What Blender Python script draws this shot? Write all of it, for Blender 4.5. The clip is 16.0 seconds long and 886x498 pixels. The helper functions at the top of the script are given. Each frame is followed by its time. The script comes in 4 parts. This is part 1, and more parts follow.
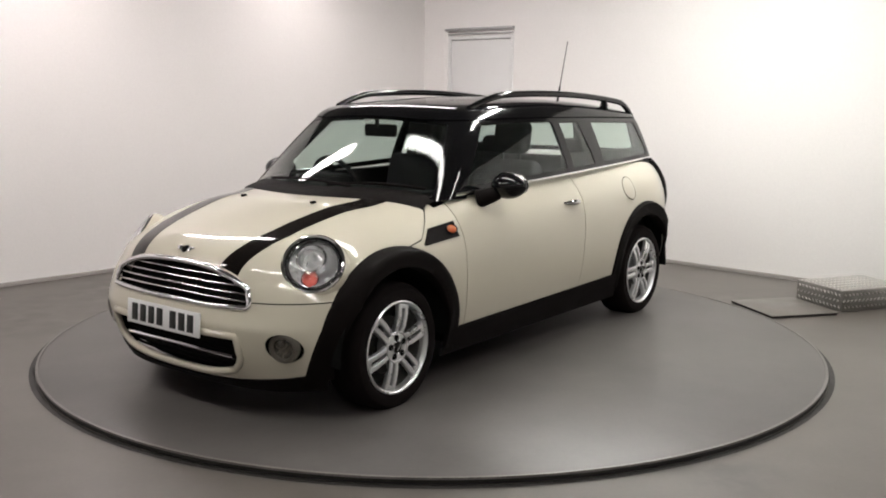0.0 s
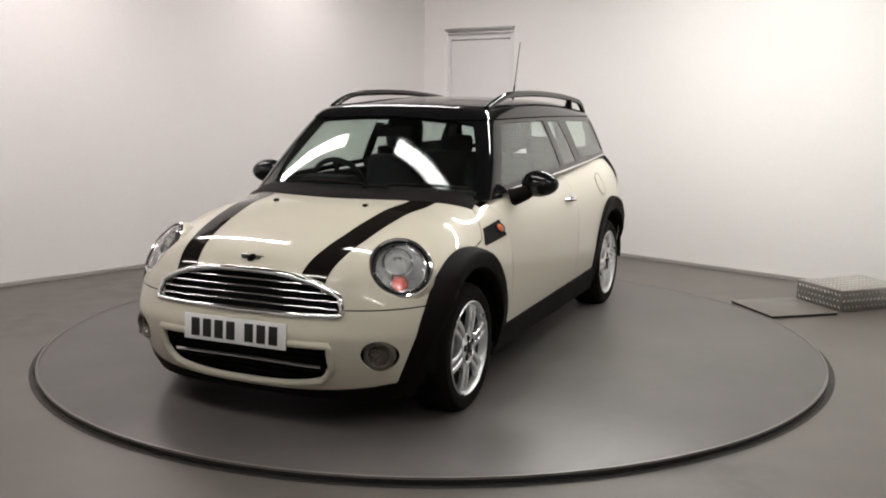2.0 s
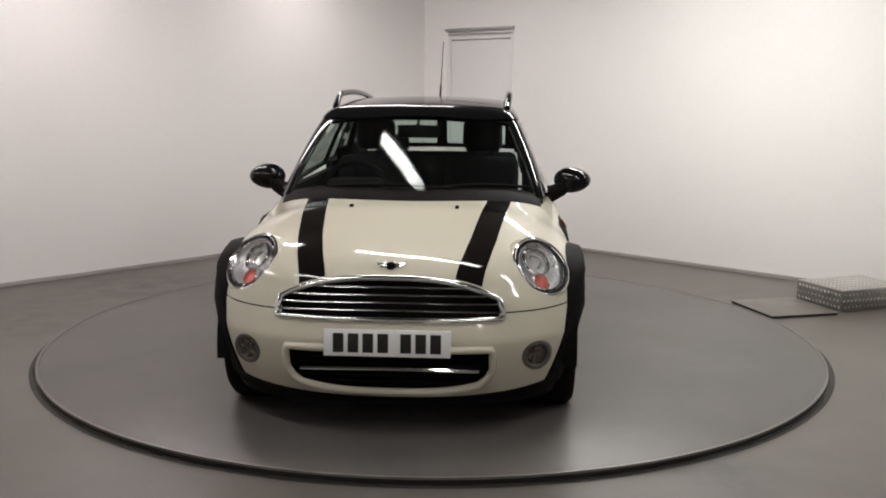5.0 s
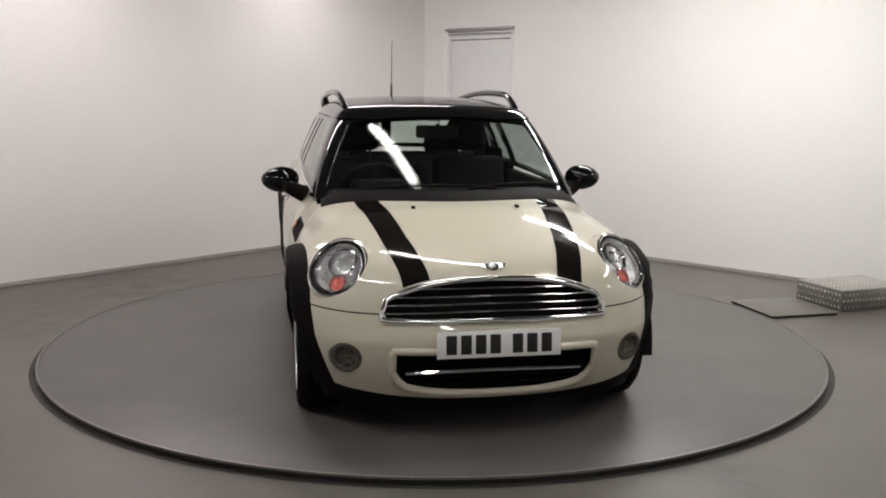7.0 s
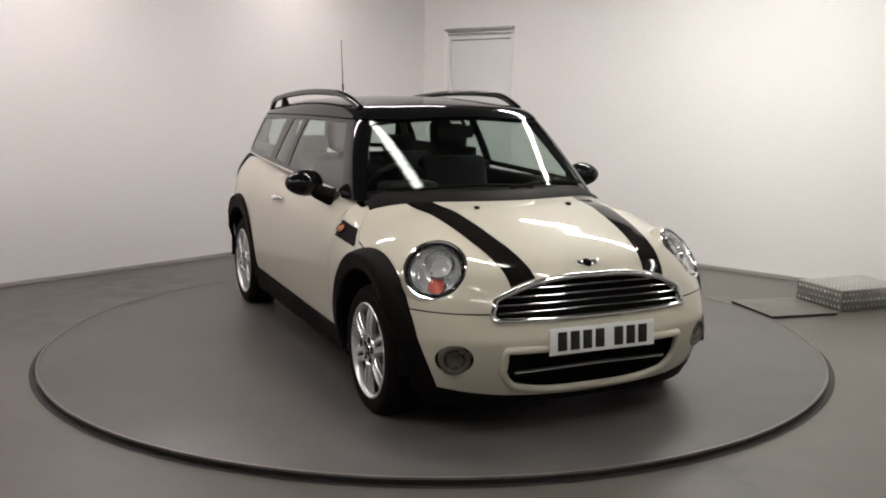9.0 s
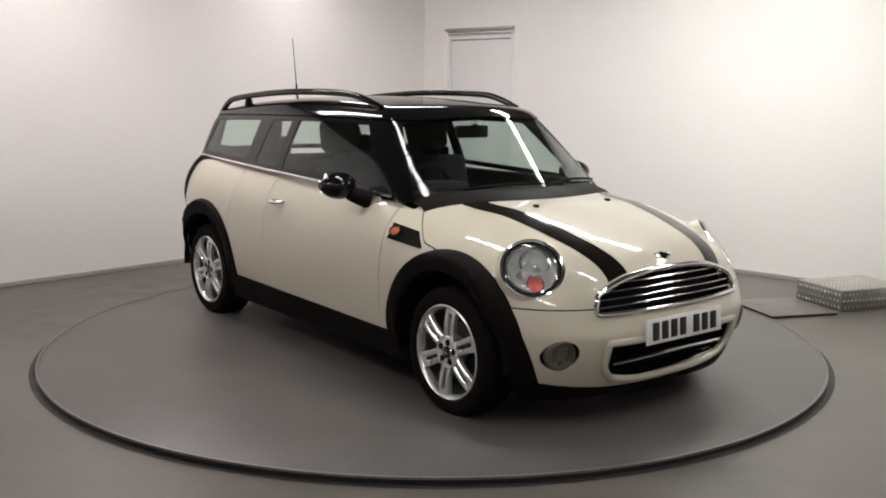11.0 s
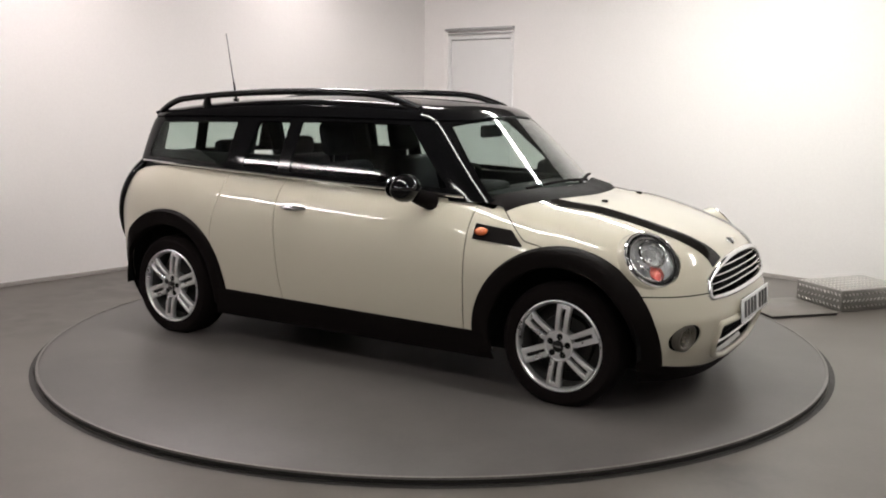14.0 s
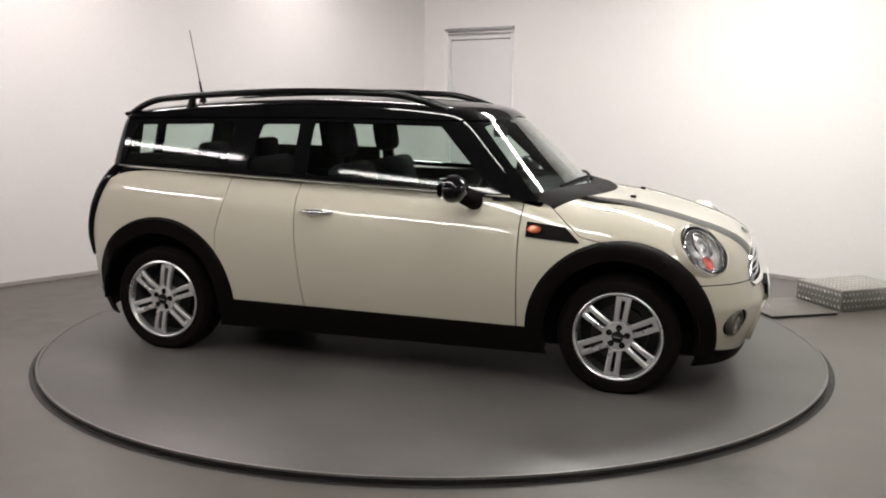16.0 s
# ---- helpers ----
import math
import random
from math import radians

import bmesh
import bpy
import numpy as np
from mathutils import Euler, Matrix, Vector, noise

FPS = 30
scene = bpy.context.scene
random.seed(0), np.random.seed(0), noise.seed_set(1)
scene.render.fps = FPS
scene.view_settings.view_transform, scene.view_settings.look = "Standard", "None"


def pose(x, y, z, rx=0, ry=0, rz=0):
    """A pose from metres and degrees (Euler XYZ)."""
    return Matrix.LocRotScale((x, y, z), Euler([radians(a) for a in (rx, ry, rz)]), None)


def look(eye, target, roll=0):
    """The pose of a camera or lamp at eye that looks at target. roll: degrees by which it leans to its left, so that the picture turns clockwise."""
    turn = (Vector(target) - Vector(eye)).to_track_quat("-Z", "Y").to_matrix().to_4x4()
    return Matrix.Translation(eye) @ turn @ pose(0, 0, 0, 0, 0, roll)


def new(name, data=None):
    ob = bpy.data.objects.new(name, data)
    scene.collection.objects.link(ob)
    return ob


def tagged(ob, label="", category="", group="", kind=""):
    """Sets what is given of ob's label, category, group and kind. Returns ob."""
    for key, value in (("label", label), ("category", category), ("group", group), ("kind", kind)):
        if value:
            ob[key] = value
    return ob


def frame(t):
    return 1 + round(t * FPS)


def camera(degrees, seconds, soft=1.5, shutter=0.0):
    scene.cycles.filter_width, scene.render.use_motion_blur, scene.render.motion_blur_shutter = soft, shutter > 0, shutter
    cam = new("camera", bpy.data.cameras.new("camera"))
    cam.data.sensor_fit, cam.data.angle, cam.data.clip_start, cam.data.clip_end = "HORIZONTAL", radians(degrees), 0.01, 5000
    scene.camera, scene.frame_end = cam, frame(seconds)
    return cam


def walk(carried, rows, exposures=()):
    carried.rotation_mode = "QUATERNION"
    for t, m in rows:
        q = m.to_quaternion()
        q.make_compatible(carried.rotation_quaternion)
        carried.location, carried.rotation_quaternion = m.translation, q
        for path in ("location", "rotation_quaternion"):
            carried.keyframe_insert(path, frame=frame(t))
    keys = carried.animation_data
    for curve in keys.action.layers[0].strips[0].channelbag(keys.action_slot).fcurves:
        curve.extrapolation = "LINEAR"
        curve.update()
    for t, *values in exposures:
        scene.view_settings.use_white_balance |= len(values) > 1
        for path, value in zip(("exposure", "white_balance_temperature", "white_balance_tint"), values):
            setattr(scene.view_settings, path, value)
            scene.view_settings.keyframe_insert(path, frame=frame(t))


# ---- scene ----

# ---------------------------------------------------------------- camera
cam = camera(49.88, 16.0, soft=1.9)
EYE = Vector((0.0, -5.679, 1.472))
AIM = EYE + Vector((0.0091, 0.987, -0.1609))
walk(cam, [(0, look(EYE, AIM, 0.51)), (16, look(EYE, AIM, 0.51))],
     [(t, e, 6500, 12.5) for t, e in ((0, -0.02), (1.5, -0.10), (3.5, -0.24), (7, -0.26), (9, -0.28), (11.5, -0.12), (13, -0.04), (16, -0.02))])

# ---------------------------------------------------------------- world
world = bpy.data.worlds.new("world")
scene.world = world
world.use_nodes = True
world.node_tree.nodes["Background"].inputs[0].default_value = (0.9, 0.95, 1.0, 1)
world.node_tree.nodes["Background"].inputs[1].default_value = 0.02

TOP = 0.03          # height of the turntable's deck over the floor
RADIUS = 2.247      # of the turntable
CEIL = 2.72


# ---------------------------------------------------------------- materials
def material(name):
    m = bpy.data.materials.new(name)
    m.use_nodes = True
    return m, m.node_tree.nodes, m.node_tree.links, m.node_tree.nodes["Principled BSDF"]


def surface(name, color, rough=0.5, metal=0.0, vary=0.06, scale=6.0, fine=90.0, bump=0.0, coat=0.0, rvary=0.05, spec=0.5):
    """A painted, plastic or metal surface with two scales of unevenness."""
    m, n, l, b = material(name)
    tc = n.new("ShaderNodeTexCoord")
    big, small = n.new("ShaderNodeTexNoise"), n.new("ShaderNodeTexNoise")
    big.inputs["Scale"].default_value, small.inputs["Scale"].default_value = scale, fine
    big.inputs["Detail"].default_value = 4
    for t in (big, small):
        l.new(tc.outputs["Object"], t.inputs["Vector"])
    add = n.new("ShaderNodeMath")
    add.operation = "ADD"
    l.new(big.outputs["Fac"], add.inputs[0])
    l.new(small.outputs["Fac"], add.inputs[1])
    ramp = n.new("ShaderNodeMapRange")
    ramp.inputs["From Min"].default_value, ramp.inputs["From Max"].default_value = 0.6, 1.4
    ramp.inputs["To Min"].default_value, ramp.inputs["To Max"].default_value = 1 - vary, 1 + vary
    l.new(add.outputs[0], ramp.inputs["Value"])
    mul = n.new("ShaderNodeVectorMath")
    mul.operation = "SCALE"
    mul.inputs[0].default_value = color
    l.new(ramp.outputs[0], mul.inputs["Scale"])
    l.new(mul.outputs[0], b.inputs["Base Color"])
    rr = n.new("ShaderNodeMapRange")
    rr.inputs["From Min"].default_value, rr.inputs["From Max"].default_value = 0.3, 0.7
    rr.inputs["To Min"].default_value, rr.inputs["To Max"].default_value = max(0.0, rough - rvary), rough + rvary
    l.new(big.outputs["Fac"], rr.inputs["Value"])
    l.new(rr.outputs[0], b.inputs["Roughness"])
    b.inputs["Metallic"].default_value = metal
    b.inputs["Specular IOR Level"].default_value = spec
    b.inputs["Coat Weight"].default_value = coat
    b.inputs["Coat Roughness"].default_value = 0.03
    if bump:
        bp = n.new("ShaderNodeBump")
        bp.inputs["Strength"].default_value, bp.inputs["Distance"].default_value = bump, 0.004
        l.new(add.outputs[0], bp.inputs["Height"])
        l.new(bp.outputs[0], b.inputs["Normal"])
    return m


def glass(name, color, rough=0.0):
    m, n, l, b = material(name)
    b.inputs["Base Color"].default_value = (*color, 1)
    b.inputs["Transmission Weight"].default_value = 1.0
    b.inputs["Roughness"].default_value = rough
    b.inputs["IOR"].default_value = 1.32
    return m


def glow(name, color, strength):
    m, n, l, b = material(name)
    b.inputs["Emission Color"].default_value = (*color, 1)
    b.inputs["Emission Strength"].default_value = strength
    return m


def floor_paint(name, color, stain, rough, seed, smudges=()):
    """Painted concrete: broad stains, scuffs, a fine grain, and smudges at (x, y, radius, strength)."""
    m, n, l, b = material(name)
    tc = n.new("ShaderNodeTexCoord")
    mp = n.new("ShaderNodeMapping")
    mp.inputs["Location"].default_value = (seed, seed * 2.3, 0)
    l.new(tc.outputs["Object"], mp.inputs["Vector"])

    def noise_map(scale, detail, lo, hi, a, z, distortion=0.0):
        t, r = n.new("ShaderNodeTexNoise"), n.new("ShaderNodeMapRange")
        for key, v in (("Scale", scale), ("Detail", detail), ("Distortion", distortion)):
            t.inputs[key].default_value = v
        for key, v in (("From Min", lo), ("From Max", hi), ("To Min", a), ("To Max", z)):
            r.inputs[key].default_value = v
        l.new(mp.outputs[0], t.inputs["Vector"])
        l.new(t.outputs["Fac"], r.inputs["Value"])
        return r.outputs[0]

    def math_node(op, a, c):
        k = n.new("ShaderNodeMath")
        k.operation = op
        for i, v in enumerate((a, c)):
            if isinstance(v, (int, float)):
                k.inputs[i].default_value = v
            else:
                l.new(v, k.inputs[i])
        return k.outputs[0]
    mix = n.new("ShaderNodeMix")
    mix.data_type = "RGBA"
    mix.inputs["A"].default_value, mix.inputs["B"].default_value = (*color, 1), (*stain, 1)
    l.new(noise_map(1.6, 2, 0.22, 0.78, 0, 1), mix.inputs["Factor"])
    tone = math_node("MULTIPLY", noise_map(7.0, 2, 0.1, 0.9, 0.93, 1.07), noise_map(45, 3, 0.2, 0.8, 0.95, 1.05))
    for x, y, radius, strength in smudges:
        d, e = n.new("ShaderNodeVectorMath"), n.new("ShaderNodeMapRange")
        d.operation = "DISTANCE"
        d.inputs[1].default_value = (x, y, 0)
        l.new(tc.outputs["Object"], d.inputs[0])
        for key, v in (("From Min", radius), ("From Max", radius * 0.2), ("To Min", 0), ("To Max", strength)):
            e.inputs[key].default_value = v
        l.new(d.outputs["Value"], e.inputs["Value"])
        tone = math_node("MULTIPLY", tone, math_node("SUBTRACT", 1.0, math_node("MULTIPLY", e.outputs[0], noise_map(5.0, 6, 0.38, 0.62, 0, 1))))
    mul = n.new("ShaderNodeVectorMath")
    mul.operation = "SCALE"
    l.new(mix.outputs["Result"], mul.inputs[0])
    l.new(tone, mul.inputs["Scale"])
    l.new(mul.outputs[0], b.inputs["Base Color"])
    b.inputs["Roughness"].default_value = rough
    return m


# dark scuffed patches on the floor: x, y, radius, strength
SMUDGES = ((-2.25, 1.52, 0.85, 0.60), (-2.70, 0.45, 0.90, 0.45), (2.2, 1.2, 0.45, 0.28), (1.15, -2.12, 0.28, 0.45))

M_WALL = surface("white_wall_paint", (0.83, 0.805, 0.79), 0.55, vary=0.03, scale=0.8, fine=60, bump=0.05)
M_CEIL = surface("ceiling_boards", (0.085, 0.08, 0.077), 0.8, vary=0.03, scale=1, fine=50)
M_FLOOR = floor_paint("grey_floor_paint", (0.128, 0.112, 0.100), (0.098, 0.086, 0.077), 0.36, 3.1, SMUDGES)
M_DECK = floor_paint("turntable_paint", (0.112, 0.102, 0.097), (0.080, 0.073, 0.070), 0.39, 7.7)
M_EDGE = surface("turntable_edge", (0.012, 0.010, 0.009), 0.6, vary=0.2)
M_ROD = surface("grey_rod_wire", (0.12, 0.115, 0.11), 0.4, metal=0.6)
# skirting in mid grey, darker than the walls and slightly uneven
M_SKIRT = surface("grey_skirting_paint", (0.34, 0.318, 0.30), 0.6, vary=0.15, scale=3)
M_BAND = surface("worn_edge_metal", (0.16, 0.148, 0.14), 0.4, metal=0.2, vary=0.3, scale=9)
M_DOOR = surface("door_paint", (0.74, 0.735, 0.73), 0.45, vary=0.02)
M_STEEL = surface("brushed_steel", (0.45, 0.45, 0.45), 0.35, metal=0.9, vary=0.1)
M_LUG = surface("bright_tread_metal", (0.62, 0.60, 0.57), 0.35, metal=0.8, vary=0.1)
M_PLATEMETAL = surface("dull_plate_metal", (0.135, 0.122, 0.11), 0.4, metal=0.0, vary=0.1)
M_CHECKER = surface("chequer_plate", (0.28, 0.27, 0.255), 0.4, metal=0.85, vary=0.2, scale=9)
M_BEZEL = surface("grey_brown_bezel_plastic", (0.085, 0.075, 0.062), 0.35, vary=0.1)
M_CREAM = surface("cream_car_paint", (0.57, 0.53, 0.435), 0.45, spec=0.15, vary=0.005, scale=2, fine=300, coat=1.0, rvary=0.004)
M_BLACK = surface("gloss_black_paint", (0.004, 0.004, 0.0045), 0.06, vary=0.1, rvary=0.02, spec=0.3)
M_PLASTIC = surface("black_grained_plastic", (0.0060, 0.0044, 0.0043), 0.6, vary=0.25, fine=400, bump=0.15, spec=0.06)
M_RUBBER = surface("tyre_rubber", (0.0075, 0.0055, 0.0055), 0.7, vary=0.25, fine=200, bump=0.1, spec=0.06)
M_CHROME = surface("chrome", (0.82, 0.82, 0.83), 0.08, metal=1.0, vary=0.03, rvary=0.03)
M_SILVER = surface("silvered_reflector", (0.90, 0.90, 0.91), 0.3, metal=0.9, vary=0.15, scale=60)
M_FOG = surface("dull_fog_reflector", (0.16, 0.145, 0.12), 0.25, metal=0.8, vary=0.2, scale=60)
# silver wheel barrel; the shade behind the spokes is put into its colour
M_BARREL = surface("shade_dark_barrel", (0.10, 0.097, 0.095), 0.5, metal=0.5, vary=0.25, scale=30)
M_ALLOY = surface("silver_alloy", (0.80, 0.80, 0.81), 0.3, metal=0.85, vary=0.05)
M_DARK = surface("dark_underbody", (0.006, 0.006, 0.006), 0.85, vary=0.3, spec=0.1)
M_DISC = surface("brake_disc_steel", (0.035, 0.033, 0.032), 0.5, metal=0.6, vary=0.2)
M_GLASS = glass("tinted_glass", (0.77, 0.86, 0.82))
M_LENS = glass("clear_lens", (0.97, 0.97, 0.97))
M_AMBER = surface("amber_lens", (0.48, 0.10, 0.08), 0.25, vary=0.08, fine=250, coat=0.6)
M_ORANGE = surface("orange_lens", (0.56, 0.12, 0.035), 0.2, vary=0.08, fine=250, coat=0.6)
M_SLAT = surface("smoked_chrome", (0.50, 0.48, 0.48), 0.14, metal=1.0, vary=0.05)
M_SEAT = surface("charcoal_seat_fabric", (0.008, 0.008, 0.009), 0.85, vary=0.25, fine=350, bump=0.2, spec=0.05)
M_TRIM = surface("dark_cabin_trim", (0.006, 0.006, 0.006), 0.65, vary=0.2, spec=0.05)
M_PLATE = surface("white_plate", (0.80, 0.80, 0.80), 0.35, vary=0.02)
M_INK = surface("black_ink", (0.012, 0.012, 0.012), 0.4, vary=0.1)
M_STRIPE = surface("black_stripe_film", (0.008, 0.0065, 0.006), 0.07, vary=0.15, spec=0.35, rvary=0.02)
# tube strengths and tints are set apart to balance brightness across the walls
M_TUBE = glow("fluorescent_tube", (0.99, 0.985, 0.92), 46.0)
M_TUBE_BRIGHT = glow("bright_fluorescent_tube", (0.985, 0.99, 0.93), 108.0)
M_TUBE_DIM = glow("dim_fluorescent_tube", (1.0, 0.93, 0.91), 34.0)
M_TUBE_PINK = glow("pinkish_fluorescent_tube", (1.0, 0.925, 0.905), 51.0)
M_HOUSING = surface("white_metal_housing", (0.8, 0.8, 0.79), 0.4, vary=0.02)


# ---------------------------------------------------------------- mesh helpers
def mesh_object(name, verts, faces, mat, parent=None, label="", angle=35, smooth=True):
    me = bpy.data.meshes.new(name)
    me.from_pydata([tuple(map(float, v)) for v in verts], [], [tuple(map(int, f)) for f in faces])
    me.materials.append(mat)
    me.validate()
    me.shade_smooth() if smooth else me.shade_flat()
    if smooth:
        me.set_sharp_from_angle(angle=radians(angle))
    ob = new(name, me)
    ob.parent = parent
    return tagged(ob, label=label)


def part(name, bm, mat, parent=None, label="", angle=35):
    me = bpy.data.meshes.new(name)
    bmesh.ops.recalc_face_normals(bm, faces=bm.faces[:])
    bm.to_mesh(me)
    bm.free()
    me.materials.append(mat)
    me.shade_smooth()
    me.set_sharp_from_angle(angle=radians(angle))
    ob = new(name, me)
    ob.parent = parent
    return tagged(ob, label=label)


def add_box(bm, size, at=(0, 0, 0), bevel=0.0, m=None, segments=2):
    made = bmesh.ops.create_cube(bm, size=1.0)["verts"]
    bmesh.ops.scale(bm, vec=size, verts=made)
    if bevel:
        edges = list({e for v in made for e in v.link_edges})
        made = list({v for f in bmesh.ops.bevel(bm, geom=edges, offset=bevel, segments=segments, affect="EDGES", profile=0.5)["faces"] for v in f.verts} | {v for v in made if v.is_valid})
    bmesh.ops.transform(bm, matrix=Matrix.Translation(at) @ (m or Matrix()), verts=made)
    return made


def box(name, size, at, mat, parent=None, label="", bevel=0.0, m=None):
    bm = bmesh.new()
    add_box(bm, size, at, bevel, m)
    return part(name, bm, mat, parent, label)


def add_lathe(bm, profile, m=None, steps=48):
    """Turns a profile of (radius, height) about z."""
    rings = []
    m = m or Matrix()
    for r, h in profile:
        rings.append([bm.verts.new(m @ Vector((r * math.cos(2 * math.pi * i / steps), r * math.sin(2 * math.pi * i / steps), h))) for i in range(steps)])
    for a, b in zip(rings, rings[1:]):
        for i in range(steps):
            j = (i + 1) % steps
            bm.faces.new((a[i], a[j], b[j], b[i]))
    return rings


def lathe(name, profile, mat, parent=None, label="", m=None, steps=48, caps=False, angle=35):
    bm = bmesh.new()
    rings = add_lathe(bm, profile, m, steps)
    if caps:
        bm.faces.new(rings[0][::-1])
        bm.faces.new(rings[-1])
    return part(name, bm, mat, parent, label, angle)


def add_tube(bm, pts, radius, sides=8, closed=False, flat=1.0, up=(0, 0, 1)):
    """A round or flattened bar along points; radius may be a list."""
    pts = [Vector(q) for q in pts]
    n = len(pts)
    rings = []
    for i, q in enumerate(pts):
        a = pts[(i - 1) % n] if closed or i else pts[i]
        b = pts[(i + 1) % n] if closed or i < n - 1 else pts[i]
        d = (b - a).normalized()
        s = d.cross(Vector(up))
        s = s.normalized() if s.length > 1e-4 else Vector((1, 0, 0))
        u = s.cross(d)
        r = radius[i] if isinstance(radius, (list, tuple)) else radius
        rings.append([bm.verts.new(q + s * (r * math.cos(2 * math.pi * k / sides)) + u * (r * flat * math.sin(2 * math.pi * k / sides))) for k in range(sides)])
    pairs = list(zip(rings, rings[1:])) + ([(rings[-1], rings[0])] if closed else [])
    for a, b in pairs:
        for k in range(sides):
            bm.faces.new((a[k], a[(k + 1) % sides], b[(k + 1) % sides], b[k]))
    if not closed:
        bm.faces.new(rings[0][::-1])
        bm.faces.new(rings[-1])


def tube(name, pts, radius, mat, parent=None, label="", **k):
    bm = bmesh.new()
    add_tube(bm, pts, radius, **k)
    return part(name, bm, mat, parent, label, 50)


def thing(name, label, category, group="", kind="", m=None):
    ob = new(name)
    ob.empty_display_size = 0.1
    if m is not None:
        ob.matrix_basis = m
    return tagged(ob, label, category, group, kind)


# ---------------------------------------------------------------- room
CORNER = Vector((-0.12, 4.75, 0))
DIR_L = Vector((-0.684, -0.7295, 0)).normalized()
DIR_R = Vector((0.7295, -0.684, 0)).normalized()
LEN_L, LEN_R = 10.5, 10.5


def wall(name, a, b, inward, openings=(), label="plain white painted wall"):
    """A wall 0.15 thick along a-b with its inner face on that line; openings as (from, to, height)."""
    d = (b - a)
    n = d.length
    d.normalize()
    bm = bmesh.new()
    spans, at = [], 0.0
    for s, e, h in openings:
        spans += [(at, s, 0, CEIL), (s, e, h, CEIL)]
        at = e
    spans.append((at, n, 0, CEIL))
    for s, e, z0, z1 in spans:
        vs = []
        for off in (0.0, -0.15):
            for u, z in ((s, z0), (e, z0), (e, z1), (s, z1)):
                vs.append(bm.verts.new(a + d * u + inward * off + Vector((0, 0, z))))
        for f in ((0, 1, 2, 3), (7, 6, 5, 4), (0, 4, 5, 1), (1, 5, 6, 2), (2, 6, 7, 3), (3, 7, 4, 0)):
            bm.faces.new([vs[i] for i in f])
    return tagged(part(name, bm, M_WALL), label, "wall", kind="structure")


DOOR_AT, DOOR_TO, DOOR_TOP = 0.35, 1.22, 2.06


def room():
    c, l, r = CORNER, CORNER + DIR_L * LEN_L, CORNER + DIR_R * LEN_R
    far = c + DIR_L * LEN_L + DIR_R * LEN_R
    wall("wall_west", c, l, DIR_R)
    wall("wall_east", c, r, DIR_L, [(DOOR_AT, DOOR_TO, DOOR_TOP)])
    wall("wall_south", l, far, -DIR_L)
    wall("wall_north", r, far, -DIR_R)
    # low skirting along the two walls in view, broken at the door
    for a, b, inward, spans in ((c, l, DIR_R, ((0.02, LEN_L - 0.02),)), (c, r, DIR_L, ((0.02, DOOR_AT - 0.065), (DOOR_TO + 0.005, LEN_R - 0.02)))):
        d = (b - a).normalized()
        bm = bmesh.new()
        for u0, u1 in spans:
            prof = ((0.0, 0.001), (0.009, 0.001), (0.009, 0.026), (0.004, 0.032), (0.0, 0.032))
            ends = [[bm.verts.new(a + d * u + inward * (o + 0.001) + Vector((0, 0, z))) for o, z in prof] for u in (u0, u1)]
            for i in range(5):
                k = (i + 1) % 5
                bm.faces.new((ends[0][i], ends[0][k], ends[1][k], ends[1][i]))
            bm.faces.new(ends[0][::-1])
            bm.faces.new(ends[1])
        tagged(part("baseboard", bm, M_SKIRT), "low grey painted skirting, uneven in tone", "baseboard", kind="structure")
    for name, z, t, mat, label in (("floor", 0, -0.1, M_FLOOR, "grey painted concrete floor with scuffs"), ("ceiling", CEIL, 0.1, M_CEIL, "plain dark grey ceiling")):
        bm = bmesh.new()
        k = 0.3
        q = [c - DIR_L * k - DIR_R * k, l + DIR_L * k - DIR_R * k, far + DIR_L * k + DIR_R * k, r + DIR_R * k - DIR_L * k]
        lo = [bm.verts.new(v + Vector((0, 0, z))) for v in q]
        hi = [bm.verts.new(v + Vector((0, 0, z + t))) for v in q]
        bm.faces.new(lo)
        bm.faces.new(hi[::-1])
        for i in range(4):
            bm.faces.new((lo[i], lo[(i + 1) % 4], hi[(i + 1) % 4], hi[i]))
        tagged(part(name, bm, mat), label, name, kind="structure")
    base = Matrix(((DIR_R.x, -DIR_L.x, 0, CORNER.x), (DIR_R.y, -DIR_L.y, 0, CORNER.y), (0, 0, 1, 0), (0, 0, 0, 1)))
    # local: x along the east wall, y out of the room
    door = thing("door_1", "closed white flush door with a steel header rail", "door", kind="structure", m=base)
    w = DOOR_TO - DOOR_AT
    mid = (DOOR_AT + DOOR_TO) / 2
    box("leaf", (w - 0.07, 0.045, DOOR_TOP - 0.05), (mid, 0.030, (DOOR_TOP - 0.05) / 2 + 0.006), M_DOOR, door, bevel=0.003)
    box("jamb", (0.035, 0.16, DOOR_TOP), (DOOR_AT + 0.018, 0.07, DOOR_TOP / 2), M_DOOR, door, bevel=0.003)
    box("jamb", (0.035, 0.16, DOOR_TOP), (DOOR_TO - 0.018, 0.07, DOOR_TOP / 2), M_DOOR, door, bevel=0.003)
    box("head", (w - 0.072, 0.16, 0.035), (mid, 0.07, DOOR_TOP - 0.018), M_DOOR, door, bevel=0.003)
    box("architrave", (0.06, 0.02, DOOR_TOP + 0.05), (DOOR_AT - 0.03, -0.012, (DOOR_TOP + 0.05) / 2), M_WALL, door, bevel=0.004)
    box("header_rail", (w + 0.02, 0.05, 0.025), (mid, -0.027, DOOR_TOP + 0.065), M_STEEL, door, "grey steel header rail", bevel=0.004)
    box("header_rail", (w - 0.02, 0.035, 0.02), (mid + 0.01, -0.02, DOOR_TOP + 0.02), M_STEEL, door, "grey steel header rail", bevel=0.004)


room()


